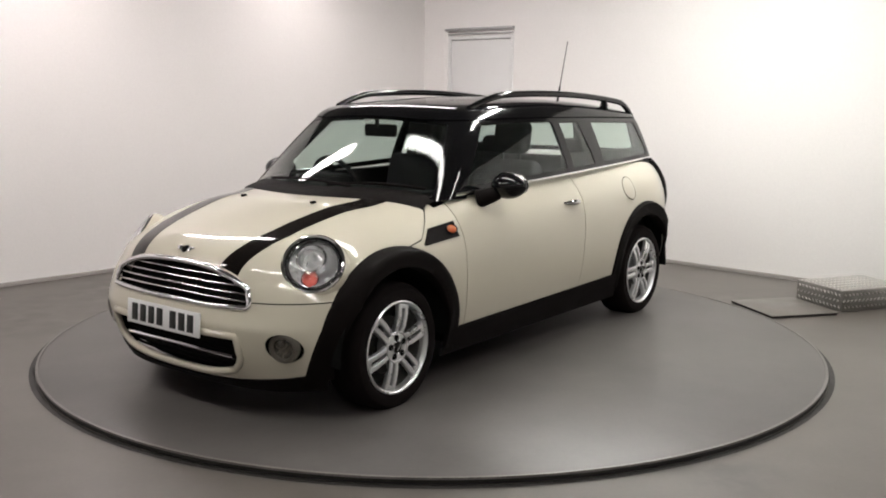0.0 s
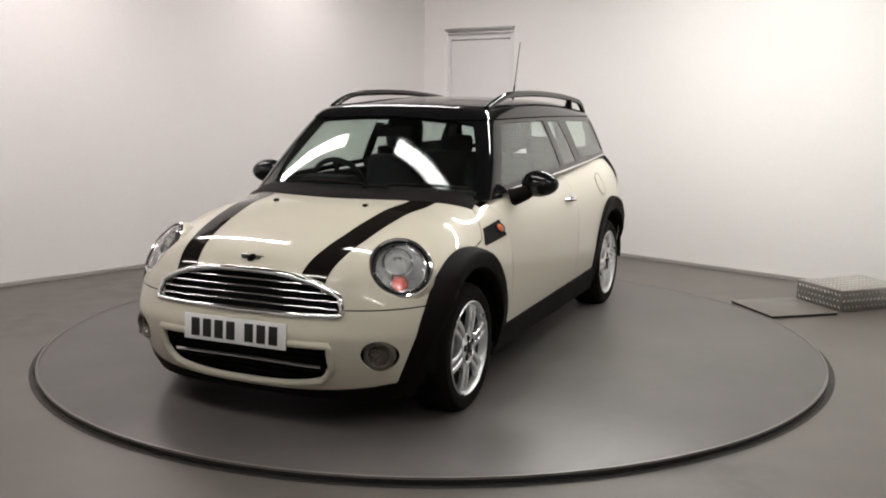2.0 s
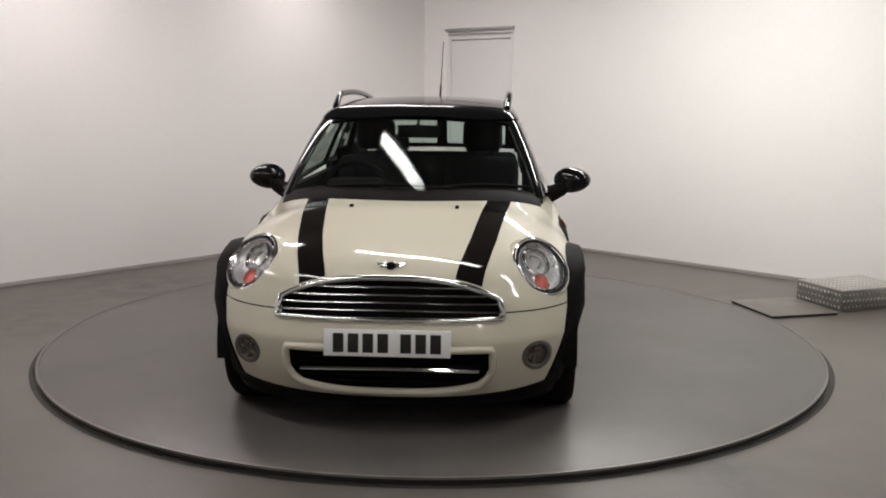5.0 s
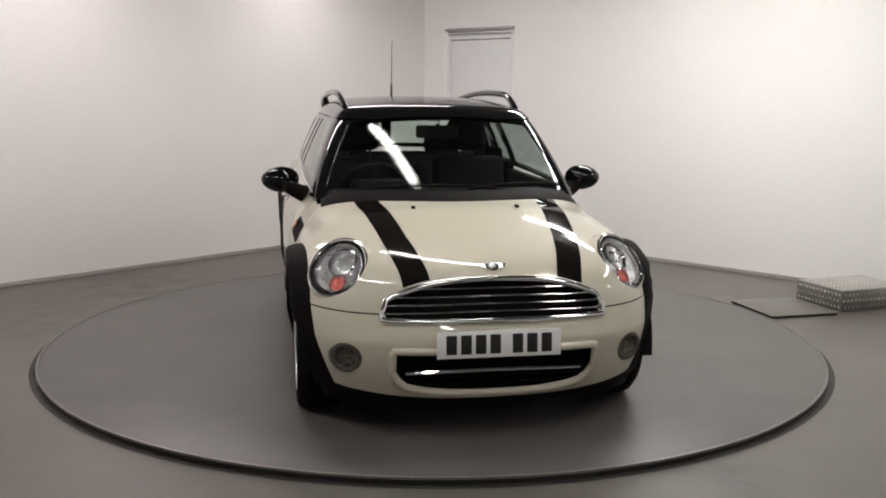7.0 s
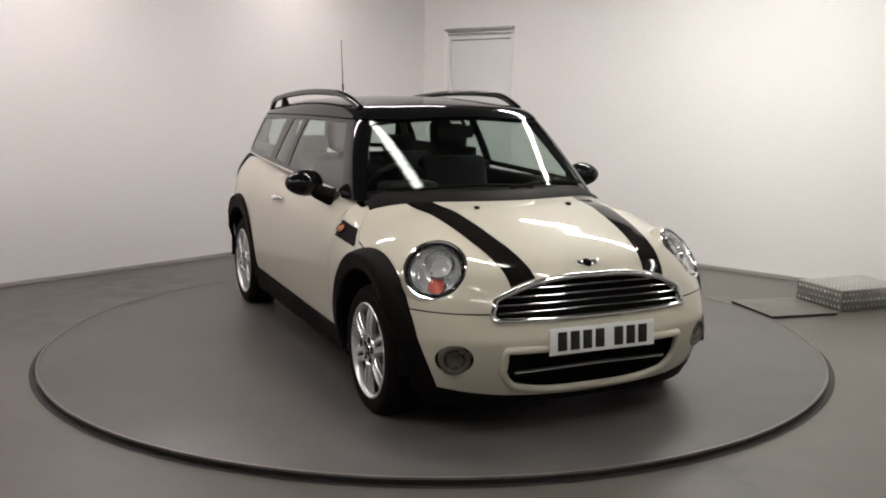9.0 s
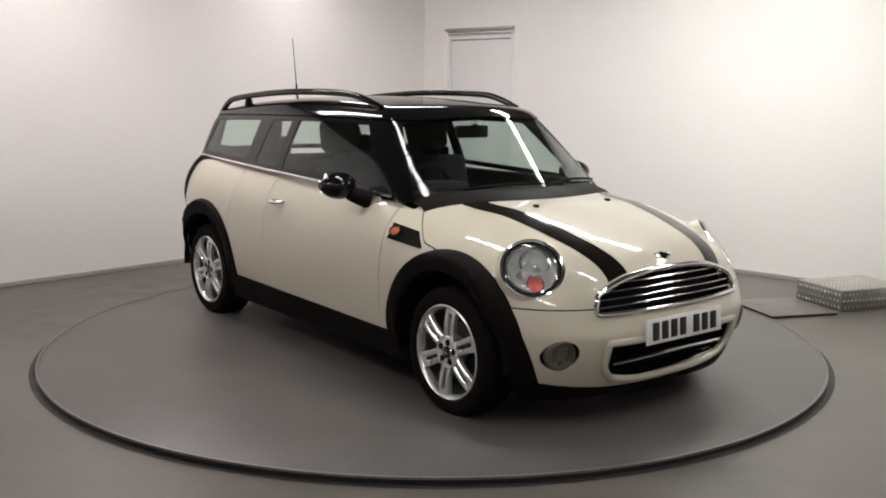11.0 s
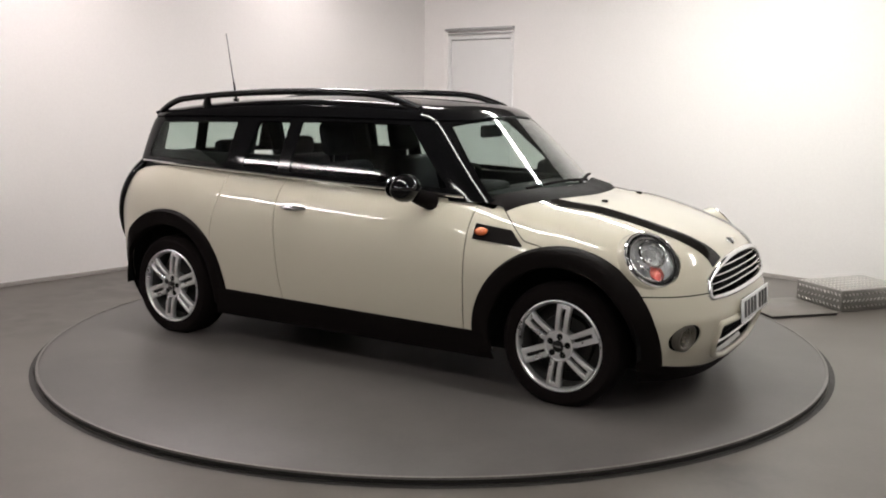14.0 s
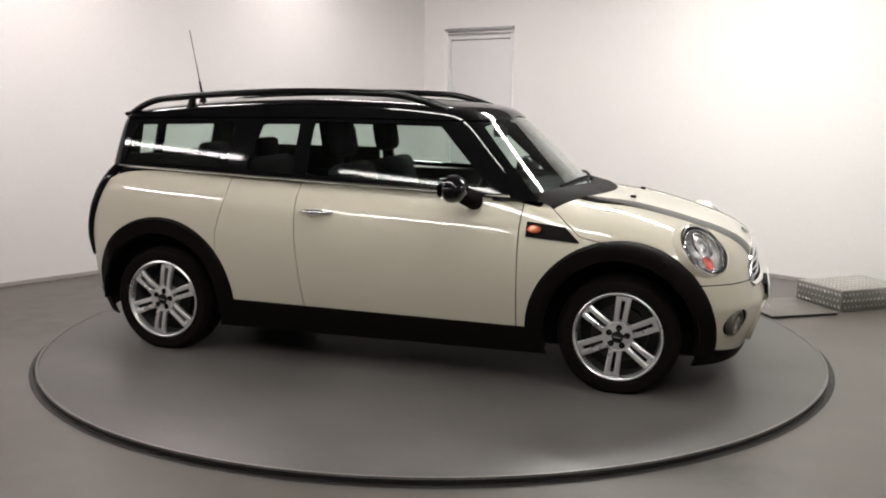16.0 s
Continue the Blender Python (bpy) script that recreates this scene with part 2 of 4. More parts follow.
# ---------------------------------------------------------------- turntable
def turntable():
    t = thing("turntable", "round grey painted vehicle turntable with dark rim", "turntable", m=pose(0, 0, 0))
    lathe("deck", [(0.0001, TOP), (1.2, TOP), (RADIUS - 0.012, TOP), (RADIUS, TOP - 0.004), (RADIUS, TOP - 0.008)], M_DECK, t, steps=160)
    lathe("rim", [(RADIUS - 0.004, TOP - 0.007), (RADIUS - 0.002, 0.004), (RADIUS - 0.1, 0.004)], M_EDGE, t, "dark steel rim", steps=160)
    lathe("edge_band", [(RADIUS - 0.013, TOP + 0.0005), (RADIUS - 0.011, TOP + 0.003), (RADIUS + 0.001, TOP + 0.002), (RADIUS + 0.0015, TOP - 0.007)], M_BAND, t, "worn lighter edge band", steps=160)
    return t


turntable_ob = turntable()
bm = bmesh.new()
add_lathe(bm, [(RADIUS + 0.004, 0.0025), (RADIUS + 0.035, 0.0025)], steps=160)
tagged(part("floor_gap", bm, M_EDGE), "dark gap in the floor round the turntable", "gap", kind="structure")


# ---------------------------------------------------------------- car: smooth fields for its skin
Z0 = 0.50
HOOD_X = np.array([-2.1, -1.63, -0.41, 0.65, 1.00, 1.10, 1.27, 1.40, 1.60, 1.75, 1.835, 1.95, 2.1])
HOOD_Z = np.array([1.15, 1.142, 1.085, 1.037, 0.950, 0.930, 0.914, 0.887, 0.850, 0.836, 0.836, 0.84, 0.84])
_fx = np.linspace(-2.2, 2.2, 881)
_fz = np.interp(_fx, HOOD_X, HOOD_Z)
_ker = np.exp(-np.linspace(-2.2, 2.2, 41) ** 2)
_fz = np.convolve(np.pad(_fz, 20, mode="edge"), _ker / _ker.sum(), mode="valid")


def body_field(p):
    """Below zero inside the lower body: a superellipse in plan and in section."""
    x, y, z = p[:, 0], np.abs(p[:, 1]), p[:, 2]
    top = np.interp(x, _fx, _fz)
    low = np.clip(Z0 - z, 0, 1)
    wide = 0.826 * (1 - 0.64 * low ** 2)
    front = 1.958 - 0.9 * low ** 2 - 0.045 * np.clip((z - 0.44) / 0.1, 0, 1)
    rear = -1.927 + 0.7 * low ** 2 - 0.11 * np.clip(z - 0.5, 0, 0.5)
    uf = np.clip((x - 1.15) / (front - 1.15), 0, 3)
    ur = np.clip((-1.2 - x) / (-1.2 - rear), 0, 3)
    v = y / wide
    k = 2.75 + 0.5 * np.clip((0.64 - z) / 0.10, 0, 1)
    plan = np.where(x > 0, (uf ** k + v ** k + 1e-9) ** (1 / k), (ur ** 3.5 + v ** 3.5 + 1e-9) ** (1 / 3.5))
    s = np.clip((z - Z0) / (top - Z0), 0, 3)
    return ((plan ** 3.2 + s ** 3.2) ** (1 / 3.2) - 1) * 0.6


def belt(x):
    return 0.925 + (0.65 - x) * 0.035


def screen_x(y, z):
    """The raked windscreen, bowed in plan and more so towards the roof."""
    return 0.995 - 1.14 * (z - 0.95) - 0.46 * y * y


def cabin_field(p):
    """Below zero inside the cabin: windscreen, sides, tail and roof, rounded into one another."""
    x, y, z = p[:, 0], np.abs(p[:, 1]), p[:, 2]
    a = (x - screen_x(y, z)) * 0.66
    zz = z - 0.95
    b = (y - (0.70 - 0.335 * zz - 0.30 * zz ** 2 + 0.015 - 0.02 * (x + 0.4) ** 2)) * 0.93
    c = (-1.83 + 0.22 * (z - 1.0) + 0.35 * y ** 2 - x) * 0.97
    d = z - (1.42 - 0.10 * y ** 2 - 0.055 * (x + 0.45) ** 2)
    r = 0.022
    st = np.stack([a, b, c, d])
    m = st.max(0)
    return m + r * np.log(np.exp((st - m) / r).sum(0))


def gradient(f, p, e=1e-4):
    g = np.stack([(f(p + np.eye(3)[i] * e) - f(p - np.eye(3)[i] * e)) / (2 * e) for i in range(3)], -1)
    return g


def settle(f, p, n=3, iso=0.0):
    for _ in range(n):
        g = gradient(f, p)
        p = p - g * ((f(p) - iso) / np.maximum((g * g).sum(-1), 1e-6))[:, None]
    return p


def skin(f, lo, hi, h):
    """The zero surface of a field as a quad mesh (one vertex a cell)."""
    ax = [np.arange(a, b + h, h) for a, b in zip(lo, hi)]
    g = np.stack(np.meshgrid(*ax, indexing="ij"), -1)
    shape = g.shape[:3]
    val = f(g.reshape(-1, 3)).reshape(shape)
    ins = val < 0
    c = [n - 1 for n in shape]
    total = np.zeros((*c, 3))
    count = np.zeros(c)
    corners = [(i, j, k) for i in (0, 1) for j in (0, 1) for k in (0, 1)]
    sl = lambda o: tuple(slice(o[i], o[i] + c[i]) for i in range(3))
    for o in corners:
        for d in range(3):
            if o[d] == 0:
                q = list(o)
                q[d] = 1
                va, vb = val[sl(o)], val[sl(q)]
                cross = (va < 0) != (vb < 0)
                t = np.where(cross, va / np.where(cross, va - vb, 1), 0)
                pa, pb = g[sl(o)], g[sl(q)]
                total += np.where(cross[..., None], pa + (pb - pa) * t[..., None], 0)
                count += cross
    act = count > 0
    index = -np.ones(c, int)
    index[act] = np.arange(act.sum())
    verts = total[act] / count[act][:, None]
    quads = []
    for d in range(3):
        e, w = [(1, 2), (2, 0), (0, 1)][d]
        a = np.take(ins, range(shape[d] - 1), d)
        b = np.take(ins, range(1, shape[d]), d)
        at = np.argwhere(a != b)
        flip = a[tuple(at.T)]
        ok = (at[:, e] > 0) & (at[:, w] > 0) & (at[:, e] < c[e]) & (at[:, w] < c[w])
        at, flip = at[ok], flip[ok]
        cells = []
        for de, dw in ((-1, -1), (0, -1), (0, 0), (-1, 0)):
            k = at.copy()
            k[:, e] += de
            k[:, w] += dw
            cells.append(index[tuple(k.T)])
        q = np.stack(cells, -1)
        q[~flip] = q[~flip][:, ::-1]
        quads.append(q)
    quads = np.concatenate(quads)
    return settle(f, verts), [tuple(q) for q in quads[(quads >= 0).all(1)]]


def clip(verts, faces, mask):
    """Keeps the part of a mesh where mask > 0, cut cleanly along its zero line."""
    m = mask(verts)
    pos = m > 0
    out, made, extra = [], {}, []

    def cut(a, b):
        k = (a, b) if a < b else (b, a)
        if k not in made:
            t = m[k[0]] / (m[k[0]] - m[k[1]])
            made[k] = len(verts) + len(extra)
            extra.append(verts[k[0]] + (verts[k[1]] - verts[k[0]]) * t)
        return made[k]
    for f in faces:
        n = sum(pos[i] for i in f)
        if n == len(f):
            out.append(f)
        elif n:
            g = []
            for a, b in zip(f, f[1:] + f[:1]):
                if pos[a]:
                    g.append(a)
                if pos[a] != pos[b]:
                    g.append(cut(a, b))
            if len(g) > 2:
                out.append(tuple(g))
    verts = np.concatenate([verts, np.array(extra)]) if extra else verts
    used = sorted({i for f in out for i in f})
    back = {i: k for k, i in enumerate(used)}
    return verts[used], [tuple(back[i] for i in f) for f in out]


def sheet(name, base, field, masks, mat, parent, label="", lift=0.0, thick=0.008):
    """A panel of the skin: clipped by the masks, lifted off it and given thickness inwards."""
    v, f = base
    for m in masks:
        v, f = clip(v, f, m)
    v = settle(field, v, 2)
    g = gradient(field, v)
    n = g / np.linalg.norm(g, axis=1)[:, None]
    outer, inner = v + n * lift, v + n * (lift - thick)
    k = len(v)
    edges = {}
    for q in f:
        for a, b in zip(q, q[1:] + q[:1]):
            edges[(a, b)] = 1
    rim = [(b, a, a + k, b + k) for a, b in edges if (b, a) not in edges]
    faces = list(f) + [tuple(i + k for i in q[::-1]) for q in f] + rim
    return mesh_object(name, np.concatenate([outer, inner]), faces, mat, parent, label, angle=38)


def on_side(x, z, s=1, out=0.0):
    """The point of the lower body's side at x, z."""
    lo, hi = 0.2, 1.0
    for _ in range(40):
        m = (lo + hi) / 2
        lo, hi = (m, hi) if body_field(np.array([[x, m, z]]))[0] < 0 else (lo, m)
    return Vector((x, s * (lo + out), z))


def on_nose(y, z, out=0.0):
    """The point of the nose at y, z."""
    lo, hi = 1.0, 2.3
    for _ in range(40):
        m = (lo + hi) / 2
        lo, hi = (m, hi) if body_field(np.array([[m, y, z]]))[0] < 0 else (lo, m)
    return Vector((lo + out, y, z))


def on_bonnet(x, y, out=0.0):
    lo, hi = 0.4, 1.3
    for _ in range(40):
        m = (lo + hi) / 2
        lo, hi = (m, hi) if body_field(np.array([[x, y, m]]))[0] < 0 else (lo, m)
    return Vector((x, y, lo + out))


def on_cabin(x, z, s=1, out=0.0):
    lo, hi = 0.1, 1.0
    for _ in range(40):
        m = (lo + hi) / 2
        lo, hi = (m, hi) if cabin_field(np.array([[x, m, z]]))[0] < 0 else (lo, m)
    return Vector((x, s * (lo + out), z))


def on_roof(x, y, out=0.0):
    lo, hi = 1.0, 1.6
    for _ in range(40):
        m = (lo + hi) / 2
        lo, hi = (m, hi) if cabin_field(np.array([[x, y, m]]))[0] < 0 else (lo, m)
    return Vector((x, y, lo + out))


def belt_point(x, s):
    z = belt(x) + 0.016
    y = max(abs(on_side(x, z).y), abs(on_cabin(x, z).y)) + 0.003
    return Vector((x, s * y, z))


def body_normal(q):
    g = gradient(body_field, np.array([list(q)]))[0]
    return Vector(g).normalized()


# outlines shared by the panels
WX, WZ, WY = 1.273, 0.293, 0.80     # wheel centres
HUB_Z = 0.285
ARCH = 0.375
HEAD_C = Vector((1.647, 0.628, 0.703))


def wheel_dist(p):
    return np.minimum(np.hypot(p[:, 0] - WX, p[:, 2] - WZ), np.hypot(p[:, 0] + WX, p[:, 2] - WZ))


def lamp_frame():
    """Axes of the headlamp: right, up, out."""
    c = Vector(settle(body_field, np.array([list(HEAD_C)]))[0])
    n = Vector((0.655, 0.465, 0.595)).normalized()
    u = (Vector((0, 0, 1)) - n * n.z).normalized()
    return c - n * 0.012, u.cross(n), u, n


LC, LR, LU, LN = lamp_frame()
LAMP_A, LAMP_B = 0.130, 0.133


def lamp_mask(p):
    q = p.copy()
    q[:, 1] = np.abs(q[:, 1])
    d = q - np.array(LC)
    e = np.hypot(d @ np.array(LR) / LAMP_A, d @ np.array(LU) / LAMP_B) - 1.07
    return np.where(d @ np.array(LN) > -0.2, e * 0.11, 1.0)


# the grille's outline on the nose: half width at height z
GR_LO, GR_HI = 0.530, 0.682


def grille_in(p, grow=0.0):
    y, z = np.abs(p[:, 1]), p[:, 2]
    zt = GR_HI + grow - 0.098 * np.clip(y / 0.48, 0, 2) ** 2.9
    zb = GR_LO - grow + 0.005 * (y / 0.48) ** 2
    side = (0.458 + grow) - y
    return np.where(p[:, 0] > 1.5, np.minimum(np.minimum(zt - z, z - zb), side), -1.0)


def intake_in(p, grow=0.0):
    y, z = np.abs(p[:, 1]), p[:, 2]
    zt = 0.405 + grow
    zb = 0.205 - grow + 0.055 * np.clip(y / 0.43, 0, 2) ** 3
    d = np.minimum(zt - z, z - zb)
    corner = (0.432 + grow) - y - 0.10 * np.clip((0.30 - z) / 0.1, 0, 2) ** 2
    return np.where(p[:, 0] > 1.5, np.minimum(d, corner), -1.0)


def sill_line(x):
    return 0.302 + 0.0125 * np.clip(0.75 - x, 0, 2)


def under(p):
    """Height of the cream paint's lower edge, along the car."""
    x = p[:, 0]
    return np.where(x > 1.5, 0.175 + 0.06 * np.clip(np.abs(p[:, 1]) / 0.7, 0, 1) ** 2, np.where(x < -1.5, 0.30, sill_line(x)))


GAP = 0.0028


def bonnet_edge(p):
    """Above zero on the bonnet: over the seam between wings, bumper and lamps."""
    x, y, z = p[:, 0], np.abs(p[:, 1]), p[:, 2]
    return z - seam_z(x)


def seam_z(x):
    return np.interp(x, [0.6, 0.85, 0.93, 1.07, 1.20, 1.50, 1.56, 1.75, 1.85, 2.0], [0.95, 0.93, 0.87, 0.76, 0.735, 0.60, 0.556, 0.553, 0.551, 0.551])


DOOR_F, DOOR_B, CLUB_B = 0.77, -0.455, -0.86


def build_body(car):
    base = skin(body_field, (-2.05, -0.9, 0.10), (2.02, 0.9, 1.16), 0.0165)
    # the greenhouse stands where the body has no lid
    lid = lambda p: np.maximum(np.abs(p[:, 1]) - 0.676, p[:, 0] - 0.86)
    belt_cut = lambda p: np.where(p[:, 0] < 0.80, belt(p[:, 0]) + 0.03 - p[:, 2], 1.0)
    arch = lambda p: wheel_dist(p) - ARCH
    low = lambda p: p[:, 2] - under(p)
    not_lamp = lambda p: lamp_mask(p)
    not_gr = lambda p: -grille_in(p)
    not_in = lambda p: -intake_in(p)
    fog = lambda p: np.where(p[:, 0] > 1.5, np.hypot(np.abs(p[:, 1]) - 0.618, p[:, 2] - 0.361) - 0.066, 1.0)
    common = [low, arch, lid, belt_cut]
    # bonnet with its clamshell sides
    sheet("bonnet", base, body_field, [lambda p: p[:, 0] - 0.60, lambda p: bonnet_edge(p) - GAP, lid, belt_cut, not_lamp, not_gr, arch,
          lambda p: np.maximum(p[:, 0] - hood_back(p[:, 1]), np.abs(p[:, 1]) - 0.70),
          lambda p: np.maximum(p[:, 0] - DOOR_F - GAP, -1)], M_CREAM, car, "cream painted bonnet")
    sheet("front_bumper", base, body_field, [lambda p: p[:, 0] - 1.40, lambda p: -bonnet_edge(p) - GAP, low, not_gr, not_in, not_lamp, arch, fog,
          ], M_CREAM, car, "cream painted front bumper")
    for s in (1, -1):
        side = lambda p, s=s: p[:, 1] * s - 0.3
        sheet("front_wing", base, body_field, [side, lambda p: 1.40 - p[:, 0], lambda p: p[:, 0] - DOOR_F - GAP, lambda p: -bonnet_edge(p) - GAP] + common, M_CREAM, car)
        if s > 0:
            sheet("door", base, body_field, [side, lambda p: DOOR_F - GAP - p[:, 0], lambda p: p[:, 0] - door_back(p) - GAP] + common, M_CREAM, car)
            sheet("rear_quarter", base, body_field, [side, lambda p: door_back(p) - GAP - p[:, 0], lambda p: p[:, 0] + 1.86] + common, M_CREAM, car)
        else:
            sheet("door", base, body_field, [side, lambda p: DOOR_F - GAP - p[:, 0], lambda p: p[:, 0] - door_back(p) - GAP] + common, M_CREAM, car)
            sheet("club_door", base, body_field, [side, lambda p: door_back(p) - GAP - p[:, 0], lambda p: p[:, 0] - club_back(p) - GAP] + common, M_CREAM, car, "small rear-hinged cream door")
            sheet("rear_quarter", base, body_field, [side, lambda p: club_back(p) - GAP - p[:, 0], lambda p: p[:, 0] + 1.86] + common, M_CREAM, car)
    sheet("tail_panel", base, body_field, [lambda p: -1.86 - GAP - p[:, 0], low, belt_cut], M_CREAM, car)
    # black plastic: sills, front lip, rear apron
    sheet("front_lip", base, body_field, [lambda p: p[:, 0] - 1.45, lambda p: under(p) - 0.004 - p[:, 2], lambda p: p[:, 2] - 0.148, arch], M_PLASTIC, car, "black plastic front lip", lift=0.006)
    sheet("rear_apron", base, body_field, [lambda p: -1.5 - p[:, 0], lambda p: 0.296 - p[:, 2], lambda p: p[:, 2] - 0.16, arch], M_PLASTIC, car, "black plastic rear apron", lift=0.006)
    for s in (1, -1):
        sheet("sill", base, body_field, [lambda p, s=s: p[:, 1] * s - 0.3, lambda p: 1.1 - np.abs(p[:, 0]), lambda p: sill_line(p[:, 0]) - 0.004 - p[:, 2], lambda p: p[:, 2] - 0.165, arch], M_PLASTIC, car, "black plastic sill", lift=0.008)
    # dark liner seen through the shut lines
    sheet("body_liner", base, body_field, [low, arch, lid, belt_cut, not_gr, not_in, not_lamp, fog, lambda p: np.maximum(p[:, 0] - hood_back(p[:, 1]), np.abs(p[:, 1]) - 0.70)], M_DARK, car, "dark inner body shell", lift=-0.0095, thick=0.004)
    # bonnet stripes
    for s in (1, -1):
        band = lambda p, s=s: 0.055 - np.abs(p[:, 1] * s - stripe_mid(p[:, 0]))
        sheet("bonnet_stripe", base, body_field, [lambda p: p[:, 0] - 0.9, lambda p: p[:, 2] - 0.6, band, lambda p: -grille_in(p, 0.022), not_lamp,
              lambda p: p[:, 0] - hood_back(p[:, 1])], M_STRIPE, car, "black bonnet stripe", lift=0.0022, thick=0.0015)
    # the belt's chrome line
    for s in (1, -1):
        tube("belt_trim", [belt_point(x, s) for x in np.linspace(0.70, -1.62, 40)], 0.008, M_CHROME, car, "chrome belt moulding", sides=6)
    # floor pan and wheel housings
    bm = bmesh.new()
    add_box(bm, (3.3, 1.18, 0.14), (0, 0, 0.23), 0.03)
    add_box(bm, (1.5, 1.52, 0.14), (0, 0, 0.24), 0.03)
    add_box(bm, (0.5, 1.1, 0.30), (1.55, 0, 0.36), 0.05)
    add_box(bm, (0.36, 1.2, 0.4), (-1.55, 0, 0.42), 0.05)
    part("floor_pan", bm, M_DARK, car, "black underbody")
    for x in (WX, -WX):
        for w in (1, -1):
            v, f, n = [], [], 20
            for i in range(n + 1):
                a = radians(-4 + 188 * i / n)
                c, d = math.cos(a), math.sin(a)
                v += [(x + 0.385 * c, w * 0.80, WZ + 0.385 * d), (x + 0.385 * c, w * 0.575, WZ + 0.385 * d), (x + 0.1 * c, w * 0.57, WZ + 0.1 * d)]
            for i in range(n):
                f += [(3 * i, 3 * i + 3, 3 * i + 4, 3 * i + 1), (3 * i + 1, 3 * i + 4, 3 * i + 5, 3 * i + 2)]
            mesh_object("wheel_housing", v, f, M_DARK, car, "black wheel housing")



STRIPE_Y = [0.452, 0.443, 0.415, 0.383, 0.355, 0.326, 0.29]


def hood_back(y):
    return 1.14 - 0.5 * y * y


def stripe_mid(x):
    return np.interp(x, [1.0, 1.1, 1.35, 1.6, 1.75, 1.86, 1.95], STRIPE_Y)


def door_back(p):
    z = p[:, 2]
    return DOOR_B + 0.07 * np.clip((0.9 - z) / 0.6, 0, 1) ** 1.5


def club_back(p):
    z = p[:, 2]
    return CLUB_B - 0.035 + 0.07 * np.clip((z - 0.78) / 0.1, -1, 1) * 0.3


# ---------------------------------------------------------------- car: cabin
def windscreen_in(p):
    x, y, z = p[:, 0], np.abs(p[:, 1]), p[:, 2]
    front = x - screen_x(y, z) + 0.05
    edge = (0.70 - 0.335 * (z - 0.95) - 0.30 * (z - 0.95) ** 2) - 0.065 - y
    return np.minimum(np.minimum(edge, 1.318 - 0.03 * y ** 2 / 0.2 - z), np.minimum(front, z - 0.93))


def door_glass_in(p):
    x, z = p[:, 0], p[:, 2]
    front = 0.630 - 1.0 * (z - 0.94) - x
    return np.minimum(np.minimum(front, x + 0.43), np.minimum(1.285 - 0.02 * (x + 0.2) ** 2 - z, z - belt(x) - 0.045))


def rear_glass_in(p, a, b):
    x, z = p[:, 0], p[:, 2]
    tail = x - (b + 0.18 * (z - 1.0))
    return np.minimum(np.minimum(a - x, tail), np.minimum(1.280 - 0.012 * (x + 0.2) ** 2 - z, z - belt(x) - 0.045))


def tail_glass_in(p):
    x, y, z = p[:, 0], np.abs(p[:, 1]), p[:, 2]
    return np.minimum(np.minimum(0.50 - y, y - 0.04), np.minimum(np.minimum(1.25 - z, z - 1.06), -1.55 - x))


def build_cabin(car):
    base = skin(cabin_field, (-1.95, -0.78, 0.86), (1.15, 0.78, 1.46), 0.0165)
    side = lambda p: np.abs(p[:, 1]) - 0.40
    glass_side = lambda p: np.where(np.abs(p[:, 1]) > 0.42, np.maximum(np.maximum(door_glass_in(p), rear_glass_in(p, -0.51, -0.79)), rear_glass_in(p, -0.91, -1.60)), -1.0)
    above = lambda p: p[:, 2] - np.where(p[:, 0] > 0.6, 0.915, belt(p[:, 0]) + 0.02)
    roof_z = lambda p: 1.305 - 0.010 * (p[:, 0] + 0.2) ** 2
    cut = [lambda p: -windscreen_in(p), lambda p: -glass_side(p), lambda p: -tail_glass_in(p), above]
    sheet("window_pillar_frame", base, cabin_field, cut + [lambda p: roof_z(p) - 0.002 - p[:, 2]], M_BLACK, car, "gloss black window pillars", thick=0.02)
    sheet("roof", base, cabin_field, [lambda p: -windscreen_in(p), lambda p: p[:, 2] - roof_z(p) - 0.002, lambda p: p[:, 2] - 1.28], M_BLACK, car, "gloss black roof", lift=0.006, thick=0.03)
    # spoiler lip over the tail doors
    bm = bmesh.new()
    add_tube(bm, [(-1.735 + 0.36 * y * y, y, 1.318 - 0.02 * abs(y)) for y in np.linspace(-0.47, 0.47, 21)], 0.045, sides=10, flat=0.35)
    part("spoiler", bm, M_BLACK, car, "black roof spoiler lip")
    panes = [sheet("windscreen", base, cabin_field, [lambda p: windscreen_in(p) + 0.004], M_GLASS, car, "clear raked windscreen", lift=-0.003, thick=0.005)]
    for s in (1, -1):
        sd = lambda p, s=s: p[:, 1] * s - 0.42
        panes.append(sheet("door_window", base, cabin_field, [sd, lambda p: door_glass_in(p) + 0.004], M_GLASS, car, lift=-0.003, thick=0.004))
        panes.append(sheet("club_window", base, cabin_field, [sd, lambda p: rear_glass_in(p, -0.51, -0.79) + 0.004], M_GLASS, car, lift=-0.003, thick=0.004))
        panes.append(sheet("quarter_window", base, cabin_field, [sd, lambda p: rear_glass_in(p, -0.91, -1.60) + 0.004], M_GLASS, car, lift=-0.003, thick=0.004))
        panes.append(sheet("tail_window", base, cabin_field, [lambda p, s=s: p[:, 1] * s, lambda p: tail_glass_in(p) + 0.004], M_GLASS, car, lift=-0.003, thick=0.004))
    for o in panes:
        o.visible_shadow = False


